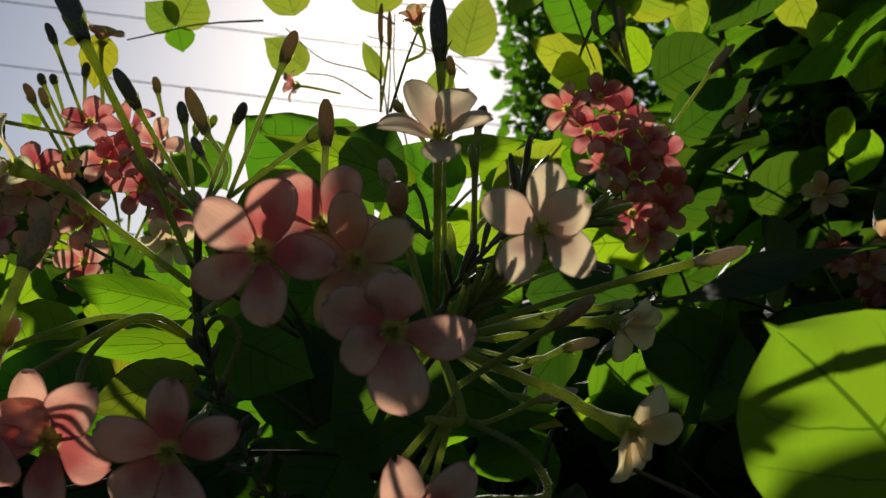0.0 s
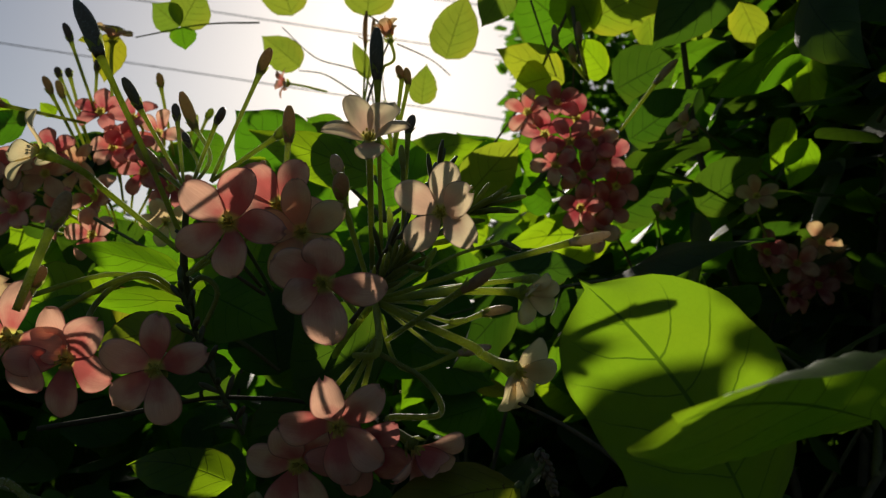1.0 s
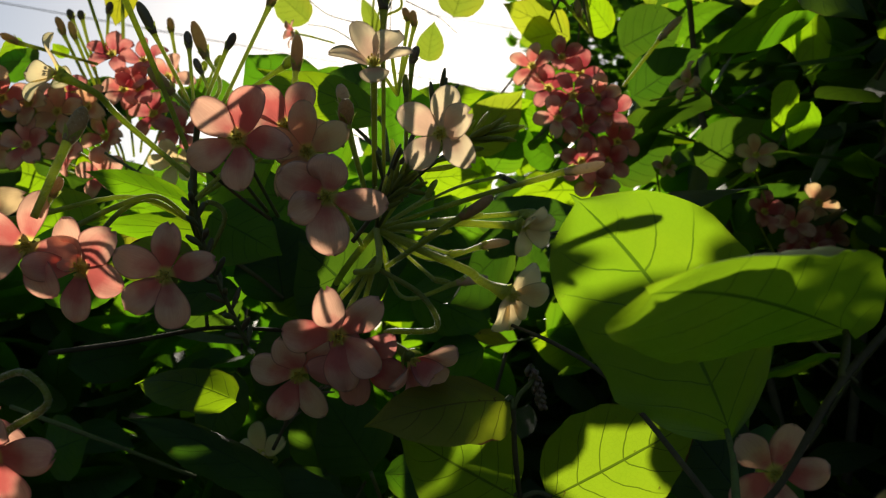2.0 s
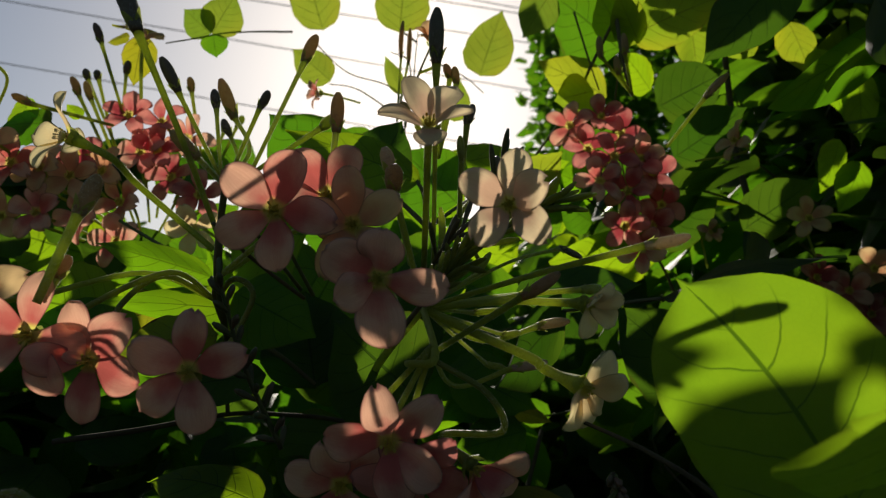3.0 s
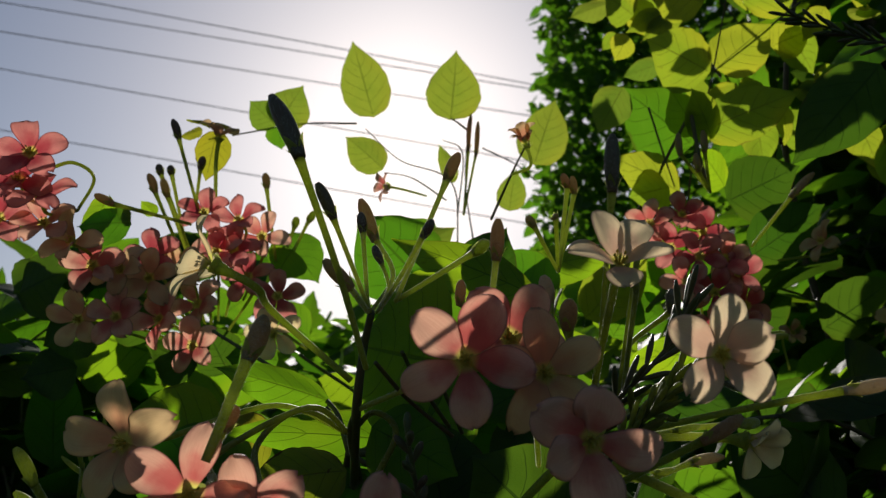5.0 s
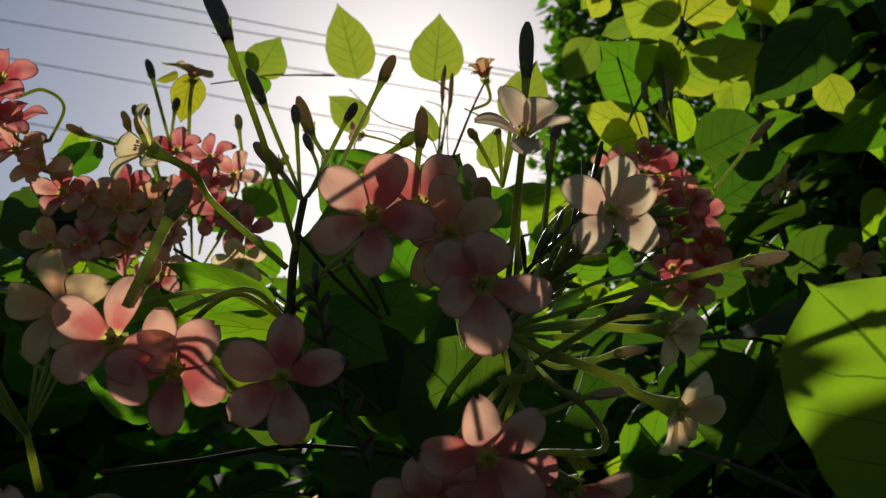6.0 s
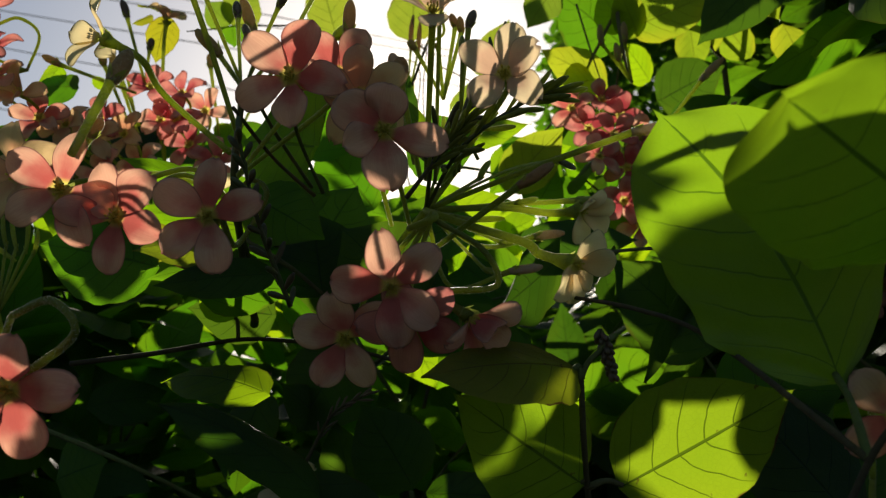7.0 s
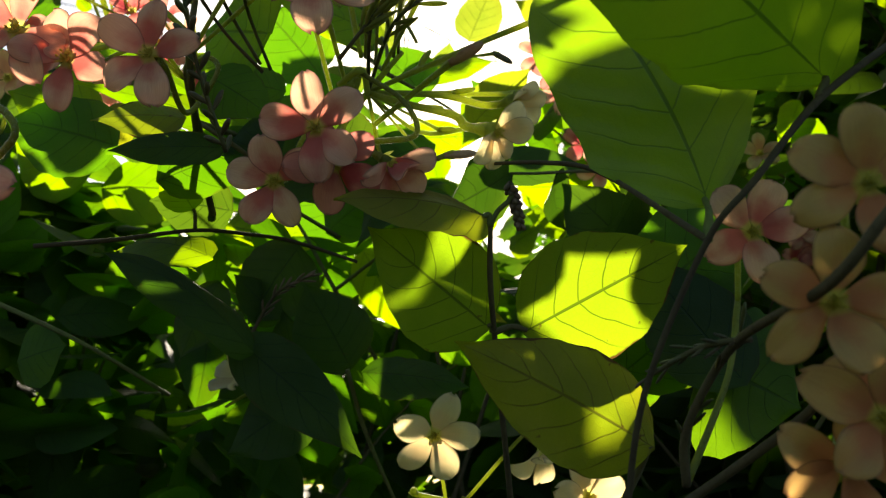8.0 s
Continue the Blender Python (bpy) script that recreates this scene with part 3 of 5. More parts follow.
bud(tall, HUB, (0.0962, 0.3206, 1.0832), (0.1070, 0.3222, 1.0860), 0.0012, 0.0023, BUD_PALE, via=[(0.0741, 0.3236, 1.0765)])
bud(tall, HUB, (0.1182, 0.3204, 1.1116), (0.1249, 0.3233, 1.1131), 0.0013, 0.0022, TUBE, via=[(0.0894, 0.3179, 1.1069)])
bud(tall, HUB, (0.1096, 0.3127, 1.1241), (0.1168, 0.3134, 1.1212), 0.0008, 0.0016, TUBE_DARK, via=[(0.0906, 0.3108, 1.1171)])
flower(tall, (0.1192, 0.3145, 1.1056), (0.635, -0.758, -0.145), 0.0115, "cream", [(70, .9, 30), (20, 1, 20), (332, 1, 10), (282, 1, 0), (130, .6, 40)], HUB, 8, via=[(0.0908, 0.3142, 1.1048)], rt=0.0014)
flower(tall, (0.1137, 0.2756, 1.0746), (0.623, -0.703, -0.342), 0.0120, "cream", [(62, 1, 22), (28, 1, 28), (285, 1.0, 5), (248, 1.1, -10), (330, .8, 10)], HUB, 5, via=[(0.0799, 0.2982, 1.0920), (0.0985, 0.2849, 1.0833)], rt=0.0015)
for a, b in (((0.0687, 0.3026, 1.1207), (0.0678, 0.3003, 1.1328)), ((0.0821, 0.3093, 1.1135), (0.0854, 0.3081, 1.1201)), ((0.0960, 0.3158, 1.1076), (0.1037, 0.3155, 1.1097)), ((0.0914, 0.3234, 1.0945), (0.0976, 0.3242, 1.0960)), ((0.0863, 0.3253, 1.0842), (0.0933, 0.3266, 1.0833)), ((0.0808, 0.3189, 1.1010), (0.0921, 0.3207, 1.1029))):
    bud(tall, HUB, a, b, 0.0008, 0.0015, TUBE, TUBE)
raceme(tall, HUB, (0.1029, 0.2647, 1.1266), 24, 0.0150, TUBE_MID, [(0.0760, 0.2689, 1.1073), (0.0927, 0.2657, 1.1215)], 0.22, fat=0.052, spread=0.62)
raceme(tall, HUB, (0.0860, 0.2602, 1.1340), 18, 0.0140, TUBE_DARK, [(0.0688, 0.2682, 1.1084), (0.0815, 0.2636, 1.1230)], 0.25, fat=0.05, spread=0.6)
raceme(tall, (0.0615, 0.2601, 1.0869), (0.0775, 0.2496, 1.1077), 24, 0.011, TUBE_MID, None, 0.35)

# ---- the drooping flowers below ----
low = thing("flower_cluster", (0.0698, 0.2565, 1.0828), "drooping cluster of three dusty pink flowers", "flower cluster", "flower clusters")
rod("stalk", [HUB, (0.0712, 0.2496, 1.0782), (0.0634, 0.2579, 1.0769)], 0.0012, 0.0010, TUBE, low)
flower(low, (0.0613, 0.2456, 1.0561), (0.061, -0.925, -0.374), 0.0160, "pink", [108, 48, 180, 332, 282], (0.0699, 0.2567, 1.0820))
flower(low, (0.0478, 0.2620, 1.0441), (0.006, -0.943, -0.334), 0.0148, "pink", [170, 248, 302, 42, 104], (0.0699, 0.2567, 1.0820), via=[(0.0535, 0.2668, 1.0624)])
flower(low, (0.0662, 0.2575, 1.0503), (0.215, -0.872, -0.439), 0.0150, "deep", turned(35), (0.0699, 0.2567, 1.0820))
flower(low, (0.0834, 0.2540, 1.0508), (0.710, -0.471, -0.523), 0.0135, "pink", [(160, 1, 30), (60, 1, 20), 350, 280, 220], (0.0713, 0.2498, 1.0774), 25, via=[(0.0853, 0.2506, 1.0699), (0.0898, 0.2536, 1.0606)], rt=0.0009, tube=TUBE_MID)

# ---- the hanging pink flowers beside them ----
left = thing("flower_cluster", (-0.0061, 0.3108, 1.0997), "pink flowers with yellow hearts hanging from arched stalks", "flower cluster", "flower clusters")
ARCH = (-0.0067, 0.3120, 1.0989)
rod("stalk", [(-0.0055, 0.3390, 1.0857), ARCH, (-0.0046, 0.3046, 1.1057)], 0.0014, 0.0010, TUBE_DARK, left)
flower(left, (-0.0195, 0.2493, 1.0717), (0.141, -0.975, -0.172), 0.0160, "pink", [48, 345, 270, 180, 120], ARCH, via=[(-0.0211, 0.2996, 1.1040), (-0.0312, 0.2916, 1.0916)], rt=0.0010, tube=TUBE_MID)
flower(left, (-0.0340, 0.2442, 1.0770), (0.092, -0.980, -0.177), 0.0165, "pink", [85, 150, 352, 215, 300], ARCH, via=[(-0.0177, 0.2944, 1.1044), (-0.0402, 0.2820, 1.0880)], rt=0.0010, tube=TUBE_MID)
flower(left, (0.0110, 0.2375, 1.0701), (0.047, -0.972, -0.230), 0.0152, "pink", [150, 90, 22, 290, 226], ARCH, via=[(0.0008, 0.3047, 1.1054), (0.0086, 0.3010, 1.0989), (0.0013, 0.2995, 1.0798)], rt=0.0010, tube=TUBE_MID)
flower(left, (-0.0609, 0.2680, 1.0889), (-0.244, -0.950, -0.197), 0.0165, "pale", turned(10), ARCH, via=[(-0.0295, 0.3042, 1.1055)])
flower(left, (-0.0220, 0.2175, 1.0186), (0.155, -0.919, -0.362), 0.0160, "pink", [300, 12, 82, 155, 228], (-0.0279, 0.2224, 1.0366), via=[(-0.0161, 0.2168, 1.0401), (-0.0090, 0.2172, 1.0328)], rt=0.0010, tube=TUBE_MID)
flower(left, (-0.0383, 0.2301, 1.0259), (0.155, -0.919, -0.362), 0.0160, "pink", turned(20), (-0.0279, 0.2224, 1.0366))
raceme(left, (0.0306, 0.2634, 1.0524), (0.0164, 0.2350, 1.0931), 22, 0.0062, TUBE_DARK, [(0.0217, 0.2485, 1.0730)], 0.0, fat=0.13, spread=0.9)

stalks = thing("flower_cluster", (-0.1082, 0.3459, 1.0532), "spray of slender pale green flower tubes still in bud", "flower cluster", "flower clusters")
SPRAY = (-0.1026, 0.3449, 1.0574)
rod("stalk", [(-0.1019, 0.3614, 1.0383), SPRAY], 0.0016, 0.0014, TUBE, stalks)
bud(stalks, SPRAY, (-0.1073, 0.3174, 1.0775), (-0.1136, 0.3139, 1.0875), 0.0018, 0.0026, TUBE)
bud(stalks, SPRAY, (-0.1079, 0.3315, 1.0658), (-0.1181, 0.3284, 1.0740), 0.0018, 0.0026, TUBE)
for a, b in (((-0.1006, 0.3367, 1.0839), (-0.1024, 0.3331, 1.0950)), ((-0.0966, 0.3371, 1.0833), (-0.0992, 0.3325, 1.0975)), ((-0.0982, 0.3469, 1.0852), (-0.0984, 0.3417, 1.1017)), ((-0.1030, 0.3480, 1.0809), (-0.1126, 0.3456, 1.0870)), ((-0.0951, 0.3476, 1.0835), (-0.0938, 0.3445, 1.0934))):
    bud(stalks, SPRAY, a, b, 0.0008, 0.0011, TUBE)

# ---- leaves under the cluster ----
bough = thing("leafy_branch", (-0.0178, 0.3580, 1.0920), "leafy green branch with sunlit pointed leaves", "branch", "leafy branches")
rod("stem", [(-0.0159, 0.4027, 1.0722), (-0.0128, 0.3592, 1.0863), (-0.0106, 0.3422, 1.0950)], 0.0018, 0.0014, BARK, bough)
NODE = (-0.0106, 0.3422, 1.0950)
leaf(bough, (-0.0208, 0.3537, 1.1136), (-0.0579, 0.3270, 1.1175), (0.118, -0.942, 0.313), 0.017, "fresh", 0.05, 0.25, stalk=NODE)
leaf(bough, (0.0167, 0.3872, 1.1013), (-0.0540, 0.3212, 1.0954), (0.063, -0.968, 0.244), 0.022, "fresh", 0.08, 0.12, stalk=NODE)
leaf(bough, (0.0200, 0.3686, 1.0928), (-0.0376, 0.3487, 1.0858), (-0.001, -0.492, 0.870), 0.035, "dark", 0.03, 0.1, stalk=NODE)
leaf(bough, (0.0549, 0.3851, 1.1668), (-0.0076, 0.3854, 1.1870), (0.008, -0.923, 0.385), 0.028, "fresh", 0.03, 0.2, stalk=(0.0597, 0.3793, 1.1451))
leaf(bough, (0.0304, 0.4042, 1.1719), (0.0437, 0.4084, 1.2032), (0.447, -0.893, 0.050), 0.030, "dark", 0.03, 0.15, stalk=(0.0597, 0.3793, 1.1451))
leaf(bough, (0.0855, 0.5884, 1.2242), (0.1412, 0.5892, 1.2499), (-0.093, -0.988, 0.127), 0.042, "fresh", 0.06, 0.25, stalk=(0.0597, 0.3793, 1.1451))
leaf(bough, (0.0249, 0.3419, 1.0733), (0.0136, 0.3546, 1.1116), (0.012, -0.995, 0.098), 0.038, "dark", 0.04, 0.1, stalk=NODE)
leaf(bough, (0.0081, 0.3878, 1.0980), (0.0238, 0.3903, 1.1381), (0.200, -0.975, 0.098), 0.040, "green", 0.04, 0.1, stalk=NODE)
leaf(bough, (0.1061, 0.5659, 1.0801), (0.1340, 0.5675, 1.0739), (0.103, -0.977, 0.186), 0.012, "yellow", 0.05, 0.2)
leaf(bough, (0.0212, 0.3149, 1.1241), (-0.0124, 0.3321, 1.1305), (0.027, -0.996, -0.089), 0.060, "fresh", 0.04, 0.1)
leaf(bough, (-0.0001, 0.3100, 1.1015), (0.0276, 0.3153, 1.0882), (-0.035, -0.913, 0.406), 0.030, "green", 0.04, 0.1)

lit = thing("leafy_branch", (-0.0089, 0.4066, 1.0908), "sunlit broad leaves behind the hanging flowers", "branch", "leafy branches")
rod("stem", [(0.0362, 0.4525, 1.0844), (0.0020, 0.4067, 1.0922), (-0.0375, 0.3960, 1.1219), (-0.0846, 0.4070, 1.1471)], 0.0012, 0.0008, TWIG, lit)
# Brighter leaf kinds here partly stand in for sun that blossoms cut off
leaf(lit, (-0.0281, 0.3570, 1.0717), (0.0217, 0.3619, 1.1011), (0.030, -1.000, 0.003), 0.030, "green", 0.04, 0.12, stalk=(-0.0162, 0.4018, 1.1059))
leaf(lit, (0.0199, 0.3563, 1.1196), (-0.0143, 0.3538, 1.1206), (0.001, -0.964, 0.265), 0.026, "green", 0.04, 0.12)
leaf(lit, (-0.0583, 0.3580, 1.0972), (-0.0950, 0.3442, 1.1009), (0.125, -0.992, 0.013), 0.036, "fresh", 0.04, 0.12)
leaf(lit, (-0.0007, 0.3443, 1.0849), (-0.0419, 0.3343, 1.0749), (0.091, -0.931, 0.355), 0.018, "green", 0.06, 0.12)
leaf(lit, (-0.0416, 0.3578, 1.1013), (-0.0638, 0.3592, 1.0919), (0.106, -0.956, 0.275), 0.024, "yellow", 0.04, 0.12)
leaf(lit, (0.0720, 0.4839, 1.1262), (0.0390, 0.4741, 1.1538), (0.124, -0.989, -0.076), 0.04, "fresh", 0.04, 0.12)
leaf(lit, (0.0533, 0.4937, 1.1605), (0.1070, 0.4936, 1.1704), (0.015, -1.000, 0.005), 0.025, "fresh", 0.04, 0.12)
leaf(lit, (-0.0114, 0.5943, 1.1619), (0.0725, 0.6036, 1.1448), (0.004, -0.996, 0.093), 0.050, "green", 0.04, 0.12)
leaf(lit, (0.1128, 0.6043, 1.1497), (0.0532, 0.5953, 1.1699), (0.110, -0.994, 0.016), 0.040, "green", 0.04, 0.12)
leaf(lit, (0.0691, 0.4833, 1.1857), (0.0352, 0.4776, 1.2133), (0.101, -0.989, 0.109), 0.045, "green", 0.04, 0.12)
leaf(lit, (0.0504, 0.4994, 1.2067), (0.1078, 0.4972, 1.2240), (0.091, -0.891, 0.444), 0.030, "fresh", 0.05, 0.2)
leaf(lit, (0.0309, 0.6256, 1.1338), (-0.0404, 0.6126, 1.1655), (0.110, -0.994, 0.016), 0.050, "green", 0.04, 0.12)
leaf(lit, (-0.1917, 0.6477, 1.1612), (-0.0934, 0.6518, 1.1647), (0.085, -0.970, 0.228), 0.065, "fresh", 0.04, 0.12)
leaf(lit, (-0.0909, 0.6581, 1.1435), (-0.0181, 0.6643, 1.1352), (0.085, -0.970, 0.228), 0.065, "fresh", 0.04, 0.12)
leaf(lit, (-0.1976, 0.6438, 1.1734), (-0.2665, 0.6364, 1.1864), (0.085, -0.970, 0.228), 0.078, "fresh", 0.04, 0.12)
leaf(lit, (-0.2041, 0.6806, 1.1181), (-0.2456, 0.6903, 1.0775), (0.085, -0.970, 0.228), 0.040, "green", 0.04, 0.12)
leaf(lit, (0.0144, 0.6840, 1.1449), (0.0586, 0.7042, 1.0839), (0.071, -0.931, 0.357), 0.044, "fresh", 0.04, 0.12)

fill = thing("leafy_branch", (0.0200, 0.5600, 1.0800), "tangle of green leaves and twigs behind the blossoms", "branch", "leafy branches")
rod("stem", [(0.0600, 0.6000, 1.0300), (0.0200, 0.5600, 1.0800), (-0.0200, 0.5450, 1.1300), (-0.0700, 0.5300, 1.1600)], 0.0016, 0.0009, TWIG, fill)
rod("stem", [(0.0200, 0.5600, 1.0800), (0.0600, 0.5400, 1.1100), (0.1050, 0.5300, 1.1250)], 0.0014, 0.0008, TWIG, fill)
r = random.Random(303)
for k in range(26):
    y = r.uniform(0.46, 0.62)
    x = r.uniform(0.025, 0.095)
    roof = (1.032 if x < 0.055 else 0.985) + (y - 0.245) * 0.535
    z = roof - 0.012 - 0.06 * r.random() ** 1.4
    d = Vector((r.uniform(-1, 1), r.uniform(-.3, .3), r.uniform(-.7, .45))).normalized()
    ln = r.uniform(0.038, 0.062)
    b = Vector((x, y, z)) - d * ln * 0.5
    leaf(fill, b, b + d * ln, (r.uniform(-.5, .5), -1, r.uniform(-.1, .7)), ln * r.uniform(.5, .68), r.choice(("green", "green", "dark", "fresh")), r.uniform(.02, .1), r.uniform(.1, .25), 0.05, rows=12, cols=8)

for b, t, w in (((0.0911, 0.8826, 1.2642), (0.1358, 0.8578, 1.2857), .050), ((0.0571, 0.8718, 1.2750), (0.0414, 0.8396, 1.3111), .046), ((0.1669, 0.8787, 1.2710), (0.1501, 0.8496, 1.2960), .040), ((0.1956, 0.8911, 1.2538), (0.1515, 0.8680, 1.2535), .046), ((0.1384, 0.8970, 1.2234), (0.1704, 0.8717, 1.2444), .044)):
    leaf(fill, b, t, (r.uniform(-.3, .3), -1, r.uniform(0, .5)), w, "fresh", 0.05, 0.15, 0.04)

# ---- the big leaves beside the path, on their own stem ----
vine = thing("leafy_branch", (0.1522, 0.2133, 0.9599), "woody creeper stem with broad sunlit green leaves", "branch", "leafy branches")
rod("stem", [(0.1524, 0.2154, 0.9527), (0.1521, 0.2012, 0.9833), (0.1609, 0.1892, 1.0152), (0.1689, 0.1838, 1.0281), (0.1841, 0.1883, 1.0510), (0.2055, 0.1934, 1.0728)], 0.0007, 0.0009, BARK, vine)
rod("stem", [(0.1611, 0.1891, 1.0158), (0.1425, 0.2296, 1.0452), (0.1288, 0.2565, 1.0575), (0.1116, 0.2843, 1.0665)], 0.0008, 0.0006, BARK, vine)
leaf(vine, (0.1695, 0.2205, 1.0352), (0.1245, 0.2060, 1.0955), (-0.10, -1.0, -0.28), 0.0480, "broad", 0.0, 0.06, 0.03, 0.05, stalk=(0.1611, 0.1891, 1.0158), rows=26, cols=18, label="broad sunlit green leaf with a drawn-out tip", blunt=True, tail=True, bow=-0.06)
leaf(vine, (0.1920, 0.2020, 1.0630), (0.1270, 0.1340, 1.0605), (-0.42, 0.39, 0.82), 0.044, "broad", 0.05, 0.06, 0.05, 0.12, stalk=(0.1840, 0.1882, 1.0514), rows=28, cols=22, label="broad green leaf, one edge curled", blunt=True, lip=-0.28)

# Two leaves added on the sun's line to shade the near flowers
leaf(vine, (0.205, 0.460, 1.085), (0.152, 0.450, 1.130), (-.1, -1, .2), 0.050, "dark", 0.04, 0.12)
leaf(vine, (0.205, 0.300, 1.005), (0.165, 0.315, 1.050), (-.1, -1, .2), 0.036, "dark", 0.04, 0.12)

young = thing("leafy_branch", (0.1196, 0.2808, 1.0086), "thin twig with yellowing leaves and a dried flower spike", "branch", "leafy branches")
rod("stem", [(0.1338, 0.3279, 0.9572), (0.1224, 0.2884, 1.0012), (0.1173, 0.2685, 1.0217), (0.1154, 0.2636, 1.0381)], 0.0010, 0.0008, BARK, young)
rod("stem", [(0.1154, 0.2637, 1.0377), (0.1170, 0.2624, 1.0424), (0.1207, 0.2613, 1.0470), (0.1203, 0.2610, 1.0515)], 0.0008, 0.0007, TWIG, young)
raceme(young, (0.1197, 0.2608, 1.0519), (0.1243, 0.2646, 1.0398), 30, 0.0030, BUD_DARK, None, 0.0, BARK, fat=0.24, spread=0.8)
leaf(young, (0.1291, 0.2790, 1.0094), (0.1749, 0.2659, 1.0407), (0.088, -0.980, -0.178), 0.040, "lime", 0.03, 0.08, 0.02, stalk=(0.1204, 0.2807, 1.0090), rows=24, cols=16, label="yellow-green leaf lit from behind")
leaf(young, (0.1190, 0.2784, 1.0095), (0.0797, 0.2519, 1.0291), (0.184, -0.969, -0.165), 0.036, "lime", 0.03, 0.10, 0.03, stalk=(0.1199, 0.2807, 1.0090), rows=24, cols=16)
leaf(young, (0.1141, 0.2629, 1.0404), (0.0717, 0.2351, 1.0314), (-0.061, -0.796, 0.602), 0.028, "yellow", 0.06, 0.25, 0.04, stalk=(0.1154, 0.2637, 1.0377), rows=24, cols=14, label="olive yellow leaf, folded along its rib")
leaf(young, (0.1668, 0.2560, 0.9772), (0.1098, 0.2365, 0.9979), (0.167, -0.985, 0.053), 0.033, "yellow", 0.05, 0.22, 0.04, stalk=(0.1613, 0.2648, 0.9639), rows=24, cols=16, label="yellow leaf with brown spots and dark veins")
leaf(young, (0.0691, 0.3735, 1.0038), (0.1144, 0.3762, 1.0025), (-0.074, -0.714, 0.696), 0.030, "green", 0.05, 0.10)

# Blocker leaf, added to cast shade on the yellow-green leaf's upper part
leaf(young, (0.1020, 0.4500, 1.1330), (0.1660, 0.4560, 1.1400), (0.05, -1, 0.15), 0.026, "dark", 0.03, 0.10)

# ---- the white flowers low down ----
pale = thing("flower_cluster", (0.1171, 0.3891, 0.9591), "white star-shaped flowers low among the leaves", "flower cluster", "flower clusters")
rod("stalk", [(0.1151, 0.4380, 0.9343), (0.1172, 0.3995, 0.9592)], 0.0014, 0.0010, TUBE, pale)
flower(pale, (0.1029, 0.3559, 0.9809), (0.050, -0.958, -0.281), 0.0172, "cream", [75, 160, 235, 302, 12], (0.1103, 0.3895, 0.9564))
flower(pale, (0.1480, 0.3739, 0.9810), (0.342, -0.313, -0.886), 0.0160, "cream", turned(0), (0.1174, 0.4001, 0.9573), 20)
flower(pale, (0.1641, 0.3585, 0.9650), (0.202, -0.979, 0.028), 0.0150, "cream", turned(20), (0.1191, 0.4042, 0.9435), 20)
flower(pale, (0.0029, 0.4328, 1.0032), (-0.441, -0.864, 0.243), 0.0160, "cream", turned(10), (-0.0078, 0.4572, 0.9894), 20)
bud(pale, (0.1174, 0.4001, 0.9573), (0.0971, 0.3883, 0.9582), (0.0951, 0.3876, 0.9602), 0.0010, 0.0020, TUBE)

# ---- the flowers close by the path's end ----
near = thing("flower_cluster", (0.1706, 0.2229, 0.9659), "flower cluster of pale pink blossoms on a knobbly stalk", "flower cluster", "flower clusters")
rod("stalk", [(0.1659, 0.2240, 0.9616), (0.1747, 0.2112, 0.9711), (0.1844, 0.1980, 0.9821), (0.1904, 0.1901, 0.9924)], 0.0012, 0.0009, BARK, near)
rod("stalk", [(0.1685, 0.2277, 0.9671), (0.1658, 0.2188, 0.9793), (0.1701, 0.1984, 0.9961), (0.1728, 0.1570, 0.9989), (0.1765, 0.1432, 1.0075), (0.1820, 0.1413, 1.0151)], 0.0011, 0.0009, BARK, near)
rod("stalk", [(0.1685, 0.2277, 0.9671), (0.1790, 0.2330, 0.9950), (0.1810, 0.2330, 1.0150)], 0.0009, 0.0008, TUBE_MID, near)
flower(near, (0.1781, 0.2137, 1.0276), (-0.055, -0.968, -0.244), 0.0128, "pink", [140, 75, 215, 280, 15], (0.1810, 0.2330, 1.0150))
flower(near, (0.1795, 0.1560, 1.0180), (-0.109, -0.974, -0.201), 0.0135, "tan", [160, 100, 210, 285, 30], (0.1837, 0.1739, 1.0109))
flower(near, (0.1767, 0.1637, 0.9982), (-0.060, -0.979, -0.196), 0.0132, "tan", [165, 225, 290, 15, 95], (0.1876, 0.1835, 0.9966))
flower(near, (0.1947, 0.1802, 0.9913), (-0.060, -0.979, -0.196), 0.0150, "tan", turned(40), (0.1904, 0.1901, 0.9924))
flower(near, (0.1882, 0.1854, 0.9726), (-0.226, -0.891, -0.393), 0.0130, "tan", [(160, 1, 0), (205, 1, 0), 290, 20, 80], (0.1904, 0.1901, 0.9924))
flower(near, (0.1889, 0.1727, 0.9803), (-0.156, -0.966, -0.205), 0.0140, "tan", turned(70), (0.1904, 0.1901, 0.9924))
raceme(near, (0.1736, 0.1981, 0.9977), (0.1539, 0.2051, 0.9884), 14, 0.006, TUBE_DARK, [(0.1630, 0.1985, 0.9946)], 0.1, TWIG)
raceme(near, (0.1685, 0.2277, 0.9671), (0.1711, 0.1978, 0.9986), 8, 0.008, TUBE_DARK, [(0.1668, 0.2181, 0.9819)], 0.2)

# Leaves added towards the sun to keep light off the near flowers
for p in ((0.2060, 0.1674, 0.9850), (0.2020, 0.1775, 0.9600), (0.1884, 0.1911, 0.9500)):
    q = Vector(p) + SUN_WAY * 0.165
    leaf(near, q + Vector((-.020, 0, -.026)), q + Vector((.025, 0, .023)), (random.uniform(-.2, .2), -.88, -.3), 0.042, "green", 0.04, 0.12)

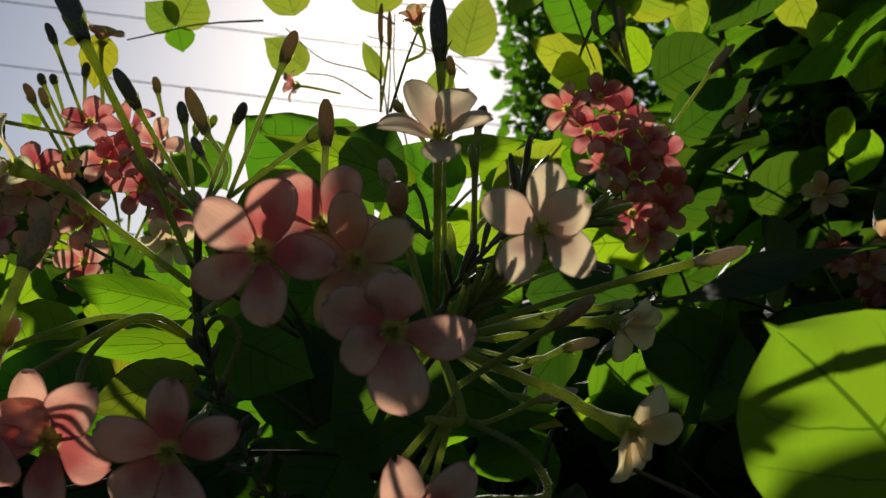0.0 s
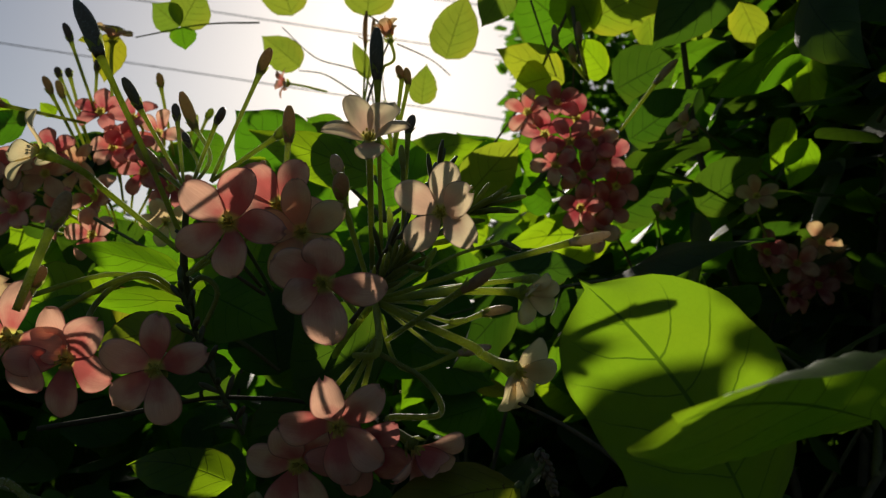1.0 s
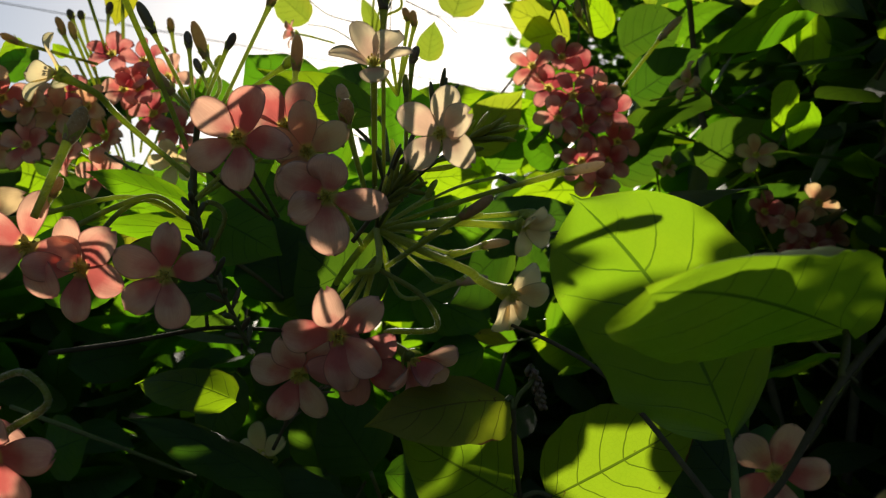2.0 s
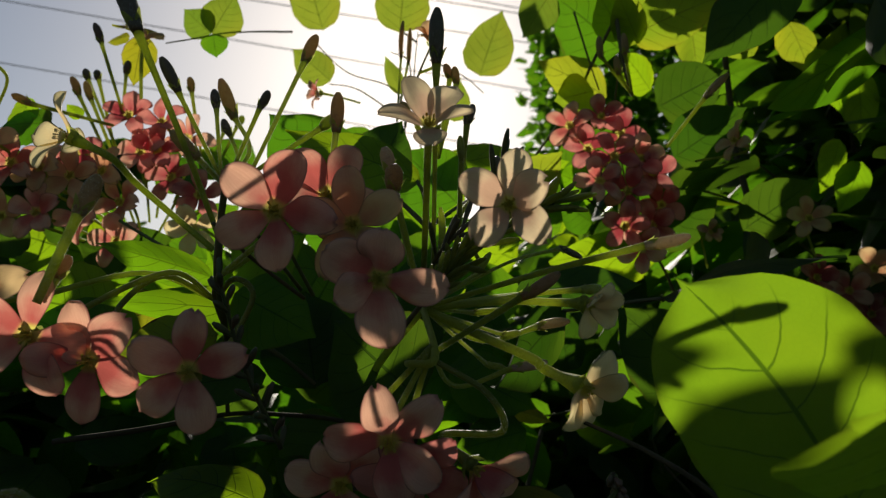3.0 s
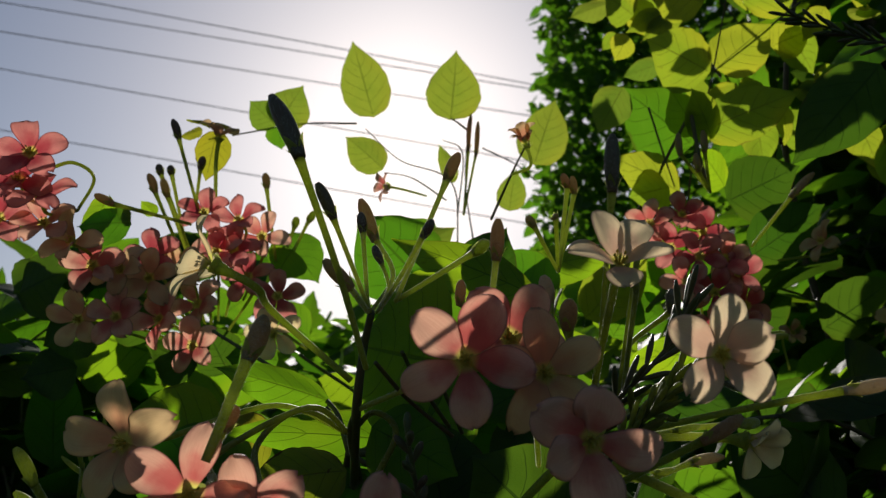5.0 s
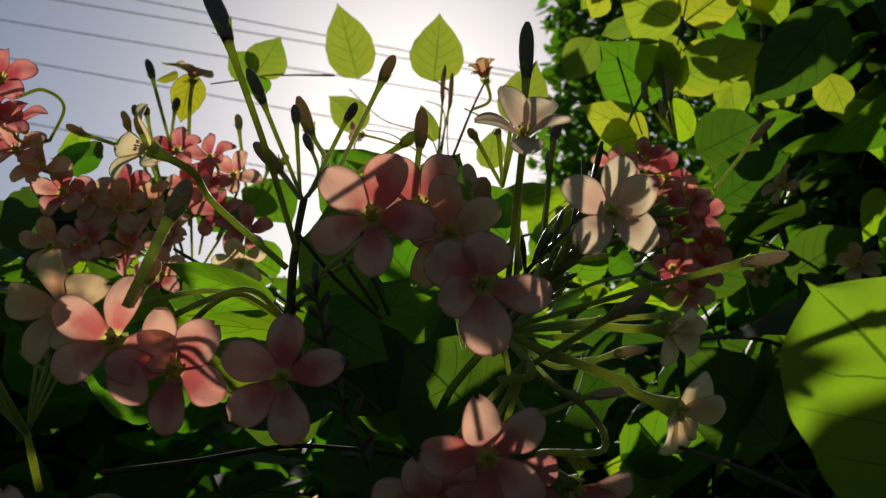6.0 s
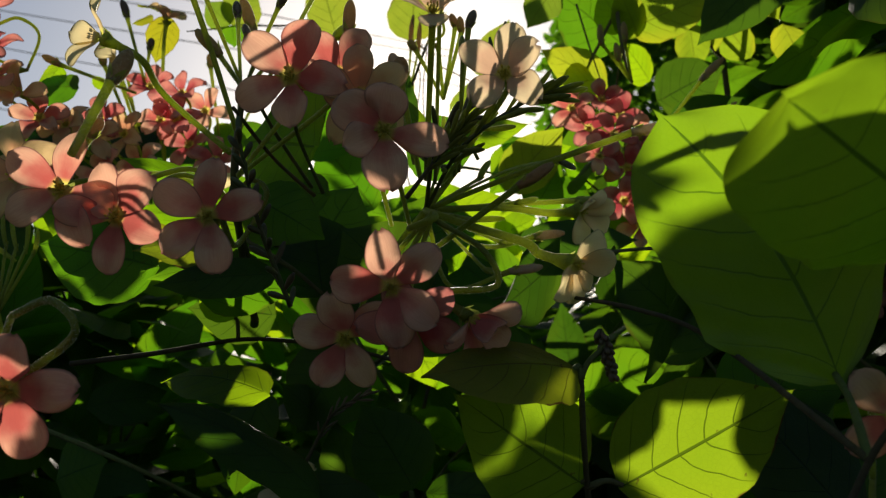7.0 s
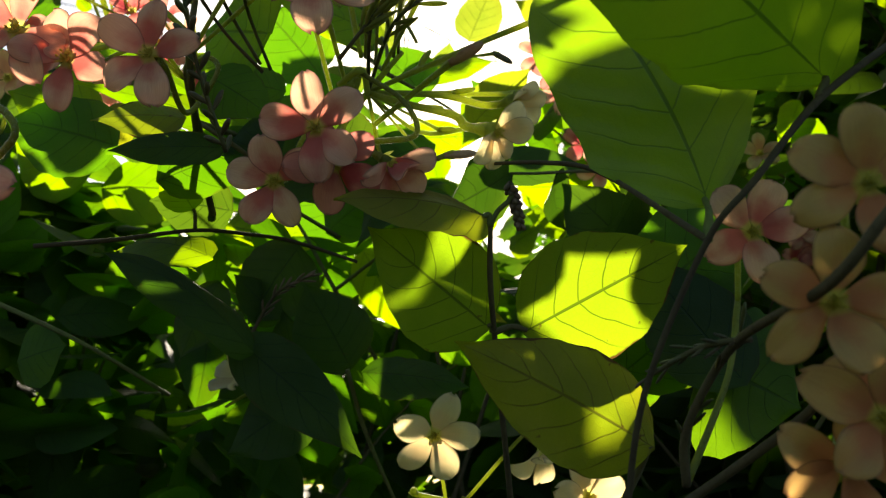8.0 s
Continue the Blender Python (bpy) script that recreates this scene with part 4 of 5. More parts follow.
# ---- the drooping stem and curling leaf in the shade ----
shade = thing("leafy_branch", (-0.0728, 0.3559, 1.0387), "shaded branch with dark curling leaves", "branch", "leafy branches")
rod("stem", [(-0.0935, 0.3943, 1.0464), (-0.0574, 0.3941, 1.0536), (-0.0202, 0.3934, 1.0625), (0.0047, 0.3943, 1.0638), (0.0259, 0.3956, 1.0631), (0.0561, 0.3996, 1.0580)], 0.0012, 0.0008, BARK, shade)
leaf(shade, (-0.0218, 0.3907, 1.0714), (-0.0335, 0.3755, 1.0875), (0.110, -0.994, 0.016), 0.021, "fresh", 0.04, 0.10, stalk=(-0.0202, 0.3934, 1.0625))
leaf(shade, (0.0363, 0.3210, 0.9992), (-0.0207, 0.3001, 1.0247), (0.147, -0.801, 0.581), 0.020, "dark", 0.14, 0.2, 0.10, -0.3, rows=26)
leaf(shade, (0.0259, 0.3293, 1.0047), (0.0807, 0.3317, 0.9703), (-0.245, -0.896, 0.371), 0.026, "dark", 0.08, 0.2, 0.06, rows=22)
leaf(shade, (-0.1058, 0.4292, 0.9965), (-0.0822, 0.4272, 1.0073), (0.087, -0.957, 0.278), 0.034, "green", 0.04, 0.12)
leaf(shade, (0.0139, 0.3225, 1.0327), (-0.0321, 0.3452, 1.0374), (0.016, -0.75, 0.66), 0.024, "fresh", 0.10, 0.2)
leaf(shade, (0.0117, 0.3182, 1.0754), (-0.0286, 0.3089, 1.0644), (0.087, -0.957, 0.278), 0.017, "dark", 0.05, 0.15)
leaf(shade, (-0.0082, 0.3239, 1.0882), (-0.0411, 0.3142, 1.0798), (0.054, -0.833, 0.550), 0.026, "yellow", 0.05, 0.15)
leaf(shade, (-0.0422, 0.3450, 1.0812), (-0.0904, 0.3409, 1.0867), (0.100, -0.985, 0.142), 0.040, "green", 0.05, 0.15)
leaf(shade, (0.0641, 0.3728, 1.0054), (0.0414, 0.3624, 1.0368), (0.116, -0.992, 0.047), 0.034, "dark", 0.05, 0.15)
# Dark leaves added to paint the deep shade of the lower hedge
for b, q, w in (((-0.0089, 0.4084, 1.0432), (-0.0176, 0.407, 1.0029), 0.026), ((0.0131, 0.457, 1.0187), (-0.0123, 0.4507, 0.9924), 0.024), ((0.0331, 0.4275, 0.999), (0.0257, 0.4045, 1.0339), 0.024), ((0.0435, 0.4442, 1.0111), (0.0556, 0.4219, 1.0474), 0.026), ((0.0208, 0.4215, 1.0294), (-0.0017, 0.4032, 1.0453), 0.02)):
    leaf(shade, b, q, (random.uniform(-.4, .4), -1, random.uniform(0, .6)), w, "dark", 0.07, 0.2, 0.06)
raceme(shade, (0.0207, 0.3687, 1.0115), (0.0423, 0.3617, 1.0392), 16, 0.008, BUD_DARK, [(0.0302, 0.3635, 1.0309)], 0.2, BARK)
rod("stem", [(-0.1116, 0.4010, 1.0204), (-0.0650, 0.4077, 1.0059), (-0.0302, 0.4350, 0.9898)], 0.0012, 0.0009, TWIG, shade)
rod("stem", [(0.0631, 0.3731, 1.0042), (0.0718, 0.3904, 0.9821), (0.0878, 0.4100, 0.9537)], 0.0010, 0.0009, TWIG, shade)
leaf(shade, (0.1934, 0.3144, 1.0139), (0.2264, 0.3093, 1.0017), (0.100, -0.985, 0.142), 0.060, "green", 0.04, 0.1)

def stub(p, foot):
    """Where a blossom's tube joins: some way back towards the heap's foot."""
    p = Vector(p)
    d = Vector(foot) - p
    return p + d.normalized() * min(0.035, d.length) + Vector((0, 0.03, 0))


# More dark leaves, their colour standing in for shade behind the blossoms
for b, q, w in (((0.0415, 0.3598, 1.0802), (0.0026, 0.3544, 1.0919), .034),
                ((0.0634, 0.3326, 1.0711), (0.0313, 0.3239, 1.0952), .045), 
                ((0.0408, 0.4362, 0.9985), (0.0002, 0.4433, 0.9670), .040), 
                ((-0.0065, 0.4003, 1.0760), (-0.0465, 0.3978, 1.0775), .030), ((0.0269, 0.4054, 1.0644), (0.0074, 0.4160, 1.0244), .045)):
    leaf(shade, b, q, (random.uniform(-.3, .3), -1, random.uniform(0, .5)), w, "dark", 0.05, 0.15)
leaf(lit, (0.0064, 0.4713, 1.1872), (-0.0334, 0.4579, 1.2240), (0.125, -0.992, 0.013), 0.050, "green", 0.04, 0.12)
leaf(lit, (0.0187, 0.5013, 1.1633), (-0.0187, 0.4883, 1.2012), (0.121, -0.993, 0.015), 0.050, "green", 0.04, 0.12)
leaf(lit, (0.1236, 0.8709, 1.2387), (0.0493, 0.8597, 1.2637), (0.110, -0.994, 0.016), 0.075, "fresh", 0.04, 0.12)

# ---- the red blossom heap at the far side, low against the sky ----
heap = thing("flower_cluster", (-0.1285, 0.5170, 1.1736), "heap of red and pink blossoms in half shade", "flower cluster", "flower clusters")
HEAP = (-0.1276, 0.5210, 1.1611)
for p, a, c, z in (
    ((-0.1279, 0.4986, 1.2326), 0, "deep", .3), ((-0.1080, 0.5003, 1.2301), 20, "deep", .4), ((-0.0967, 0.5130, 1.2251), 50, "pink", .2),
    ((-0.1166, 0.4959, 1.2095), 10, "pink", .2), ((-0.1294, 0.4798, 1.1919), 30, "pale", .1), ((-0.1381, 0.4612, 1.1827), 0, "pale", .1),
    ((-0.1488, 0.4501, 1.1830), 45, "pale", .3), ((-0.1587, 0.4395, 1.1817), 15, "pink", .1), ((-0.1645, 0.4264, 1.1894), 60, "pale", .2),
    ((-0.1788, 0.4234, 1.1967), 25, "pink", .4), ((-0.1457, 0.4475, 1.1585), 5, "pink", 0), ((-0.1190, 0.4852, 1.1762), 40, "pink", 0),
    ((-0.0980, 0.5008, 1.1966), 10, "deep", .2), ((-0.1317, 0.4678, 1.1629), 33, "pink", 0), ((-0.0787, 0.4949, 1.1852), 0, "deep", .1),
    ((-0.1071, 0.4958, 1.2112), 70, "deep", .1), ((-0.1687, 0.4570, 1.1579), 10, "pale", -.2), ((-0.1455, 0.4764, 1.2000), 12, "deep", .3), ((-0.1171, 0.4821, 1.1529), 12, "pink", 0)):
    flower(heap, p, (random.uniform(-.4, .2), -1, z), 0.0155, c, turned(a), stub(p, HEAP), 10, sepals=False)
for p, a, z in (((-0.1772, 0.3948, 1.2213), 12, .1), ((-0.1871, 0.4076, 1.2124), 40, .3), ((-0.1768, 0.4097, 1.2073), 10, .6), ((-0.2010, 0.4220, 1.1975), 10, .2)):
    flower(heap, p, (random.uniform(0, .3), -1, z), 0.0165, "deep", turned(a), (-0.1725, 0.4405, 1.2100), 8, via=[(-0.1562, 0.4175, 1.2191), (-0.1622, 0.4057, 1.2221)] if a == 12 else None)
flower(heap, (-0.0748, 0.4813, 1.1621), (0.1, -1, -.4), 0.0150, "cream", turned(20), (-0.0589, 0.4942, 1.1569), 10)
for tip, neck, foot, m in (
    ((-0.1575, 0.4818, 1.2480), (-0.1533, 0.4848, 1.2391), (-0.1373, 0.5070, 1.2042), BUD), ((-0.1493, 0.4828, 1.2462), (-0.1461, 0.4857, 1.2372), (-0.1341, 0.5071, 1.2045), BUD),
    ((-0.1493, 0.4820, 1.2823), (-0.1453, 0.4852, 1.2726), (-0.1312, 0.4983, 1.2329), BUD_DARK), ((-0.1635, 0.5078, 1.2645), (-0.1614, 0.5097, 1.2588), (-0.1416, 0.5239, 1.2167), BUD_DARK),
    ((-0.1560, 0.5082, 1.2644), (-0.1550, 0.5098, 1.2593), (-0.1433, 0.5238, 1.2166), BUD_DARK), ((-0.1370, 0.5071, 1.2709), (-0.1382, 0.5092, 1.2639), (-0.1398, 0.5167, 1.2397), BUD_DARK),
    ((-0.0999, 0.5111, 1.2641), (-0.0983, 0.5137, 1.2561), (-0.0901, 0.5271, 1.2144), BUD), ((-0.0747, 0.5468, 1.2544), (-0.0779, 0.5486, 1.2483), (-0.0903, 0.5567, 1.2204), TUBE),
    ((-0.1644, 0.4383, 1.2184), (-0.1555, 0.4399, 1.2147), (-0.1286, 0.4816, 1.2197), BUD), ((-0.0853, 0.5476, 1.2501), (-0.0866, 0.5495, 1.2441), (-0.0939, 0.5566, 1.2201), TUBE)):
    bud(heap, foot, neck, tip, 0.0012, 0.0028, m)
flower(heap, (-0.1280, 0.5037, 1.2830), (0.1, -.3, 1), 0.0130, "pale", turned(0), (-0.1247, 0.5078, 1.2372), 35, rt=0.0013)
leaf(heap, (-0.1243, 0.5113, 1.2928), (-0.1513, 0.5093, 1.2950), (0.2, -.6, 1), 0.022, "yellow", 0.05, 0.2)
leaf(heap, (-0.1329, 0.5117, 1.2905), (-0.1369, 0.5209, 1.2602), (0.1, -1, .1), 0.022, "yellow", 0.03, 0.2)
leaf(heap, (-0.1450, 0.5204, 1.2941), (-0.1587, 0.5217, 1.2879), (0.1, -1, .6), 0.012, "yellow", 0.03, 0.2)
for b, t, w, k in (((-0.1532, 0.4618, 1.2119), (-0.1816, 0.4616, 1.2082), .03, "green"), ((-0.1691, 0.4666, 1.2275), (-0.1827, 0.4737, 1.2029), .025, "fresh"), ((-0.1556, 0.4982, 1.2294), (-0.1644, 0.4955, 1.2365), .01, "fresh"), ((-0.0804, 0.5253, 1.2217), (-0.0894, 0.5302, 1.2046), .03, "fresh")):
    leaf(heap, b, t, (random.uniform(-.3, .3), -1, .5), w, k)

for b, t, w, k in (((-0.2309, 0.5097, 1.1809), (-0.1976, 0.4970, 1.1931), .040, "dark"), ((-0.1873, 0.5156, 1.1688), (-0.2106, 0.5092, 1.1521), .036, "dark"), ((-0.1509, 0.5185, 1.1655), (-0.1740, 0.5024, 1.1796), .034, "dark"), ((-0.1953, 0.5233, 1.1431), (-0.2221, 0.5147, 1.1327), .034, "dark"), ((-0.1267, 0.5249, 1.1486), (-0.1530, 0.5106, 1.1567), .034, "dark"),
                ((-0.0845, 0.5420, 1.1577), (-0.1133, 0.5313, 1.1571), .032, "green"), ((-0.1129, 0.5428, 1.1487), (-0.1285, 0.5284, 1.1736), .030, "dark"), ((-0.0674, 0.5400, 1.1731), (-0.0937, 0.5277, 1.1829), .030, "green"), ((-0.1527, 0.5418, 1.1497), (-0.1244, 0.5301, 1.1634), .032, "green")):
    leaf(heap, b, t, (random.uniform(-.3, .3), -1, random.uniform(0, .5)), w, k, 0.05, 0.18, 0.05)
# Row of leaves added behind the heap to shade its lower blossoms
for k in range(16):
    b = Vector((-0.2508, 0.5591, 1.2210)).lerp(Vector((-0.1021, 0.5816, 1.2396)), k / 15)
    d = Vector((random.uniform(-.6, .6), random.uniform(-.2, .2), random.uniform(-1, -.2))).normalized()
    leaf(heap, b + Vector((0, 0, random.uniform(-.01, .012))), b + d * random.uniform(.045, .06) + Vector((0, 0, .012)), (random.uniform(-.4, .4), -1, .5), 0.036, "dark" if k % 3 else "green")

# ---- the red cluster hanging on the far side ----
drop = thing("flower_cluster", (0.1756, 0.5566, 1.2942), "hanging cluster of dark red and pink blossoms", "flower cluster", "flower clusters")
KNOT = (0.1795, 0.5674, 1.2909)
rod("stalk", [(0.1677, 0.5681, 1.3487), (0.1722, 0.5637, 1.3134), KNOT], 0.0016, 0.0013, TWIG, drop)
for p, a, c, z in (
    ((0.1367, 0.5509, 1.2608), 0, "pink", .2), ((0.1569, 0.5503, 1.2673), 20, "deep", .4), ((0.1695, 0.5521, 1.2582), 50, "deep", .2), ((0.1479, 0.5438, 1.2433), 10, "deep", .1),
    ((0.1634, 0.5351, 1.2362), 33, "deep", 0), ((0.1812, 0.5452, 1.2390), 5, "pink", 0), ((0.1535, 0.5278, 1.2172), 25, "pink", .1), ((0.1726, 0.5386, 1.2154), 50, "deep", -.1),
    ((0.1891, 0.5468, 1.2304), 12, "deep", .1), ((0.1715, 0.5420, 1.1940), 0, "deep", -.2), ((0.1901, 0.5519, 1.1977), 20, "deep", -.2), ((0.1848, 0.5541, 1.1829), 40, "pink", -.4), ((0.1977, 0.5597, 1.2138), 30, "deep", -.1)):
    flower(drop, p, (random.uniform(-.5, .3), -1, z), 0.0160, c, turned(a), stub(p, KNOT), 10, sepals=False)
for p, q in (((0.1544, 0.5440, 1.3071), (0.1528, 0.5420, 1.3199)), ((0.1699, 0.5439, 1.3100), (0.1684, 0.5418, 1.3228)), ((0.1663, 0.5459, 1.2968), (0.1641, 0.5441, 1.3077))):
    bud(drop, KNOT, p, q, 0.0012, 0.0030, BUD)

# The last two leaves are added sunward to half shade the cluster
for b, t, w, k in (((0.1618, 0.6108, 1.2120), (0.1268, 0.5878, 1.2232), .030, "green"), ((0.1618, 0.6064, 1.2335), (0.1311, 0.5843, 1.2412), .030, "fresh"), ((0.1420, 0.6400, 1.2560), (0.1900, 0.6300, 1.2900), .048, "green"), ((0.2050, 0.6350, 1.2350), (0.1700, 0.6250, 1.2620), .040, "green")):
    leaf(drop, b, t, (random.uniform(-.3, .3), -1, random.uniform(0, .4)), w, k, 0.05, 0.15, 0.04)
rod("stem", [(0.1677, 0.5681, 1.3487), (0.1400, 0.5900, 1.2900), (0.1080, 0.5740, 1.2330)], 0.0012, 0.0007, TWIG, drop)
leaf(drop, (0.1080, 0.5740, 1.2330), (0.0850, 0.5700, 1.2010), (-.3, -1, .4), 0.026, "fresh", 0.06, 0.15, 0.05)

shy = thing("flower_cluster", (0.3464, 0.6443, 1.1476), "dull red blossoms deep in the shade of the hedge", "flower cluster", "flower clusters")
for p, a, c in (((0.3176, 0.6176, 1.1841), 0, "deep"), ((0.3405, 0.6193, 1.1768), 20, "pink"), ((0.3620, 0.6270, 1.1955), 40, "pale"), ((0.3378, 0.6228, 1.1545), 10, "deep"), ((0.3557, 0.6220, 1.1617), 55, "deep"), ((0.3741, 0.6407, 1.1743), 25, "pink")):
    flower(shy, p, (random.uniform(-.4, .4), -1, .1), 0.0165, c, turned(a), (0.3597, 0.6670, 1.1340), 10, sepals=False)
lone = thing("flower_cluster", (0.3033, 0.5949, 1.1979), "small cream flowers on thin stalks in the shade", "flower cluster", "flower clusters")
flower(lone, (0.2958, 0.5720, 1.2135), (-.2, -1, .2), 0.0150, "pale", turned(10), (0.3119, 0.5968, 1.1868))
flower(lone, (0.2403, 0.5442, 1.2537), (-.8, -.4, .3), 0.0140, "pale", turned(30), (0.2206, 0.5652, 1.2463))
bud(lone, (0.1973, 0.5443, 1.2473), (0.2186, 0.5299, 1.2773), (0.2314, 0.5279, 1.2917), 0.0013, 0.0030, BUD_PALE)
flower(lone, (0.2378, 0.5922, 1.2061), (.2, -1, 0), 0.0090, "pale", turned(0), (0.2397, 0.6058, 1.1842))

# A leaf added just sunward of each flower to hold it in shade
for p in ((0.2958, 0.5720, 1.2135), (0.2403, 0.5442, 1.2537), (0.2378, 0.5922, 1.2061), (0.3405, 0.6193, 1.1768), (0.3635, 0.6307, 1.1719)):
    q = Vector(p) + SUN_WAY * 0.05
    leaf(lone, q + Vector((-.024, 0, -.020)), q + Vector((.026, 0, .022)), (random.uniform(-.2, .2), -.88, -.47), 0.042, "dark", 0.04, 0.12)


# ---- leaves against the sky ----
def sky_shoot(foot, label, stems):
    e = thing("leafy_branch", foot, label, "branch", "leafy branches")
    for line in stems:
        rod("stem", line, 0.0008, 0.0005, TWIG, e)
    return e


airy = sky_shoot((0.0271, 0.7960, 1.3122), "thin creeper shoots with round backlit leaves against the sky", [
    [(0.0271, 0.7960, 1.3122), (0.0145, 0.7861, 1.3753), (0.0135, 0.7867, 1.4403)], [(0.0122, 0.7766, 1.3047), (0.0028, 0.7580, 1.3627), (-0.0445, 0.7508, 1.3784), (-0.0801, 0.7596, 1.4114)],
    [(0.0360, 0.4757, 1.2309), (0.0449, 0.4547, 1.2490), (0.0507, 0.4461, 1.2607)], [(0.0004, 0.7346, 1.3366), (-0.0304, 0.7280, 1.3529), (-0.0552, 0.7259, 1.3556)],
    [(0.0283, 0.7677, 1.4026), (0.0608, 0.7732, 1.3902), (0.0802, 0.7784, 1.3767)], [(0.0092, 0.7861, 1.3409), (0.0104, 0.7689, 1.3962), (-0.0088, 0.7645, 1.4072)]])
leaf(airy, (-0.0772, 0.7838, 1.4350), (-0.1014, 0.7611, 1.5039), (0.146, -0.946, -0.289), 0.047, "olive", 0.02, 0.1)
leaf(airy, (-0.0038, 0.7866, 1.4379), (0.0002, 0.7668, 1.5017), (-0.052, -0.951, -0.305), 0.053, "olive", 0.02, 0.1, stalk=(0.0132, 0.7899, 1.4299))
leaf(airy, (-0.0592, 0.7527, 1.3698), (-0.0945, 0.7427, 1.3963), (0.224, -0.971, -0.089), 0.034, "olive", 0.04, 0.2)
leaf(airy, (0.0053, 0.7581, 1.3629), (-0.0098, 0.7473, 1.3949), (0.480, -0.865, -0.145), 0.018, "olive", 0.04, 0.2)
leaf(airy, (0.0756, 0.7552, 1.3832), (0.0932, 0.7559, 1.4505), (-0.155, -0.964, -0.214), 0.046, "olive", 0.03, 0.1)
leaf(airy, (0.0552, 0.7482, 1.3353), (0.0575, 0.7371, 1.3712), (-0.059, -0.976, -0.210), 0.026, "olive", 0.03, 0.1)
leaf(airy, (-0.0242, 0.6047, 1.2450), (0.0127, 0.6185, 1.2737), (-0.102, -0.965, 0.241), 0.034, "olive", 0.05, 0.2)
leaf(airy, (-0.0010, 0.6603, 1.2720), (-0.0324, 0.6544, 1.2860), (0.120, -0.993, -0.005), 0.030, "green", 0.05, 0.2)
flower(airy, (0.0511, 0.4453, 1.2635), (-0.288, -0.090, 0.953), 0.0105, "pale", turned(0), (0.0449, 0.4547, 1.2490), 45)
flower(airy, (-0.0362, 0.5898, 1.2906), (-0.871, -0.487, -0.063), 0.0110, "pink", turned(20), (-0.0091, 0.6113, 1.2933), 20)
for p, q in (((0.0189, 0.6016, 1.3286), (0.0192, 0.5946, 1.3512)), ((0.0244, 0.6030, 1.3252), (0.0245, 0.5963, 1.3466)), ((0.0651, 0.3686, 1.2092), (0.0628, 0.3667, 1.2146)), ((0.0681, 0.3693, 1.2072), (0.0669, 0.3672, 1.2138)), ((0.0504, 0.3444, 1.1834), (0.0476, 0.3433, 1.1867)), ((0.0594, 0.3533, 1.1899), (0.0582, 0.3528, 1.1913))):
    bud(airy, (0.0182, 0.6162, 1.2819) if q[1] > .5 else (0.0626, 0.3693, 1.1731), p, q, 0.0010, 0.0022, BUD)

twin = sky_shoot((-0.0730, 0.6124, 1.3467), "thin shoot with two notched yellow-green leaves", [[(-0.0646, 0.6126, 1.3474), (-0.1064, 0.6116, 1.3440), (-0.1437, 0.5765, 1.3162)]])
leaf(twin, (-0.1188, 0.5934, 1.3330), (-0.1387, 0.5875, 1.3489), (0.138, -0.971, -0.194), 0.024, "olive", 0.03, 0.1)
leaf(twin, (-0.1179, 0.5935, 1.3331), (-0.1013, 0.5853, 1.3617), (-0.155, -0.964, -0.214), 0.034, "olive", 0.03, 0.1)
leaf(twin, (-0.1171, 0.5935, 1.3332), (-0.1147, 0.5987, 1.3170), (0.138, -0.971, -0.194), 0.020, "green", 0.03, 0.1)

# ---- the leafy shoot at the tall end of the hedge ----
tallshoot = sky_shoot((0.1730, 0.5977, 1.2986), "upright creeper shoot with broad yellow-green leaves", [[(0.1737, 0.6095, 1.2610), (0.1738, 0.5930, 1.3137), (0.1845, 0.5720, 1.3823), (0.1919, 0.5533, 1.4431)], [(0.1378, 0.5600, 1.3464), (0.1494, 0.5694, 1.3182), (0.1586, 0.5764, 1.2971)], [(0.2487, 0.5767, 1.4445), (0.1845, 0.5720, 1.3823)]])
for b, t, w, k, n in (
    ((0.1826, 0.5720, 1.3821), (0.1360, 0.5644, 1.3990), .050, "golden", (0.130, -0.987, -0.098)), ((0.1864, 0.5715, 1.3843), (0.2264, 0.5717, 1.4234), .040, "golden", (-0.163, -0.986, -0.028)),
    ((0.1796, 0.5843, 1.3424), (0.2428, 0.5686, 1.3689), .040, "golden", (-0.070, -0.997, -0.020)), ((0.1758, 0.5848, 1.3402), (0.1540, 0.5748, 1.3685), .034, "golden", (0.480, -0.865, -0.145)),
    ((0.1766, 0.5963, 1.3371), (0.1233, 0.5919, 1.3760), .060, "green", (0.224, -0.971, -0.089)), ((0.1548, 0.5763, 1.2968), (0.1288, 0.5780, 1.2874), .032, "golden", (0.212, -0.977, 0.003)),
    ((0.1402, 0.6514, 1.4567), (0.1302, 0.6574, 1.4361), .022, "golden", (0.323, -0.931, -0.171)), ((0.1436, 0.6467, 1.4723), (0.1196, 0.6413, 1.4857), .035, "golden", (0.323, -0.931, -0.171)),
    ((0.2550, 0.4830, 1.3426), (0.2101, 0.4998, 1.2819), .044, "dark", (-0.293, -0.948, -0.127)), ((0.2429, 0.6215, 1.4346), (0.2722, 0.6183, 1.4493), .030, "golden", (0.032, -0.994, -0.106)),
    ((0.2113, 0.6371, 1.3128), (0.2569, 0.6122, 1.3324), .050, "dark", (0.032, -0.994, -0.106)), ((0.1798, 0.5750, 1.4389), (0.1382, 0.5692, 1.4511), .045, "golden", (0.130, -0.987, -0.098)), ((0.2082, 0.5757, 1.4412), (0.2470, 0.5693, 1.4677), .045, "golden", (0.130, -0.987, -0.098))):
    leaf(tallshoot, b, t, n, w, k, 0.04, 0.14, stalk=None)
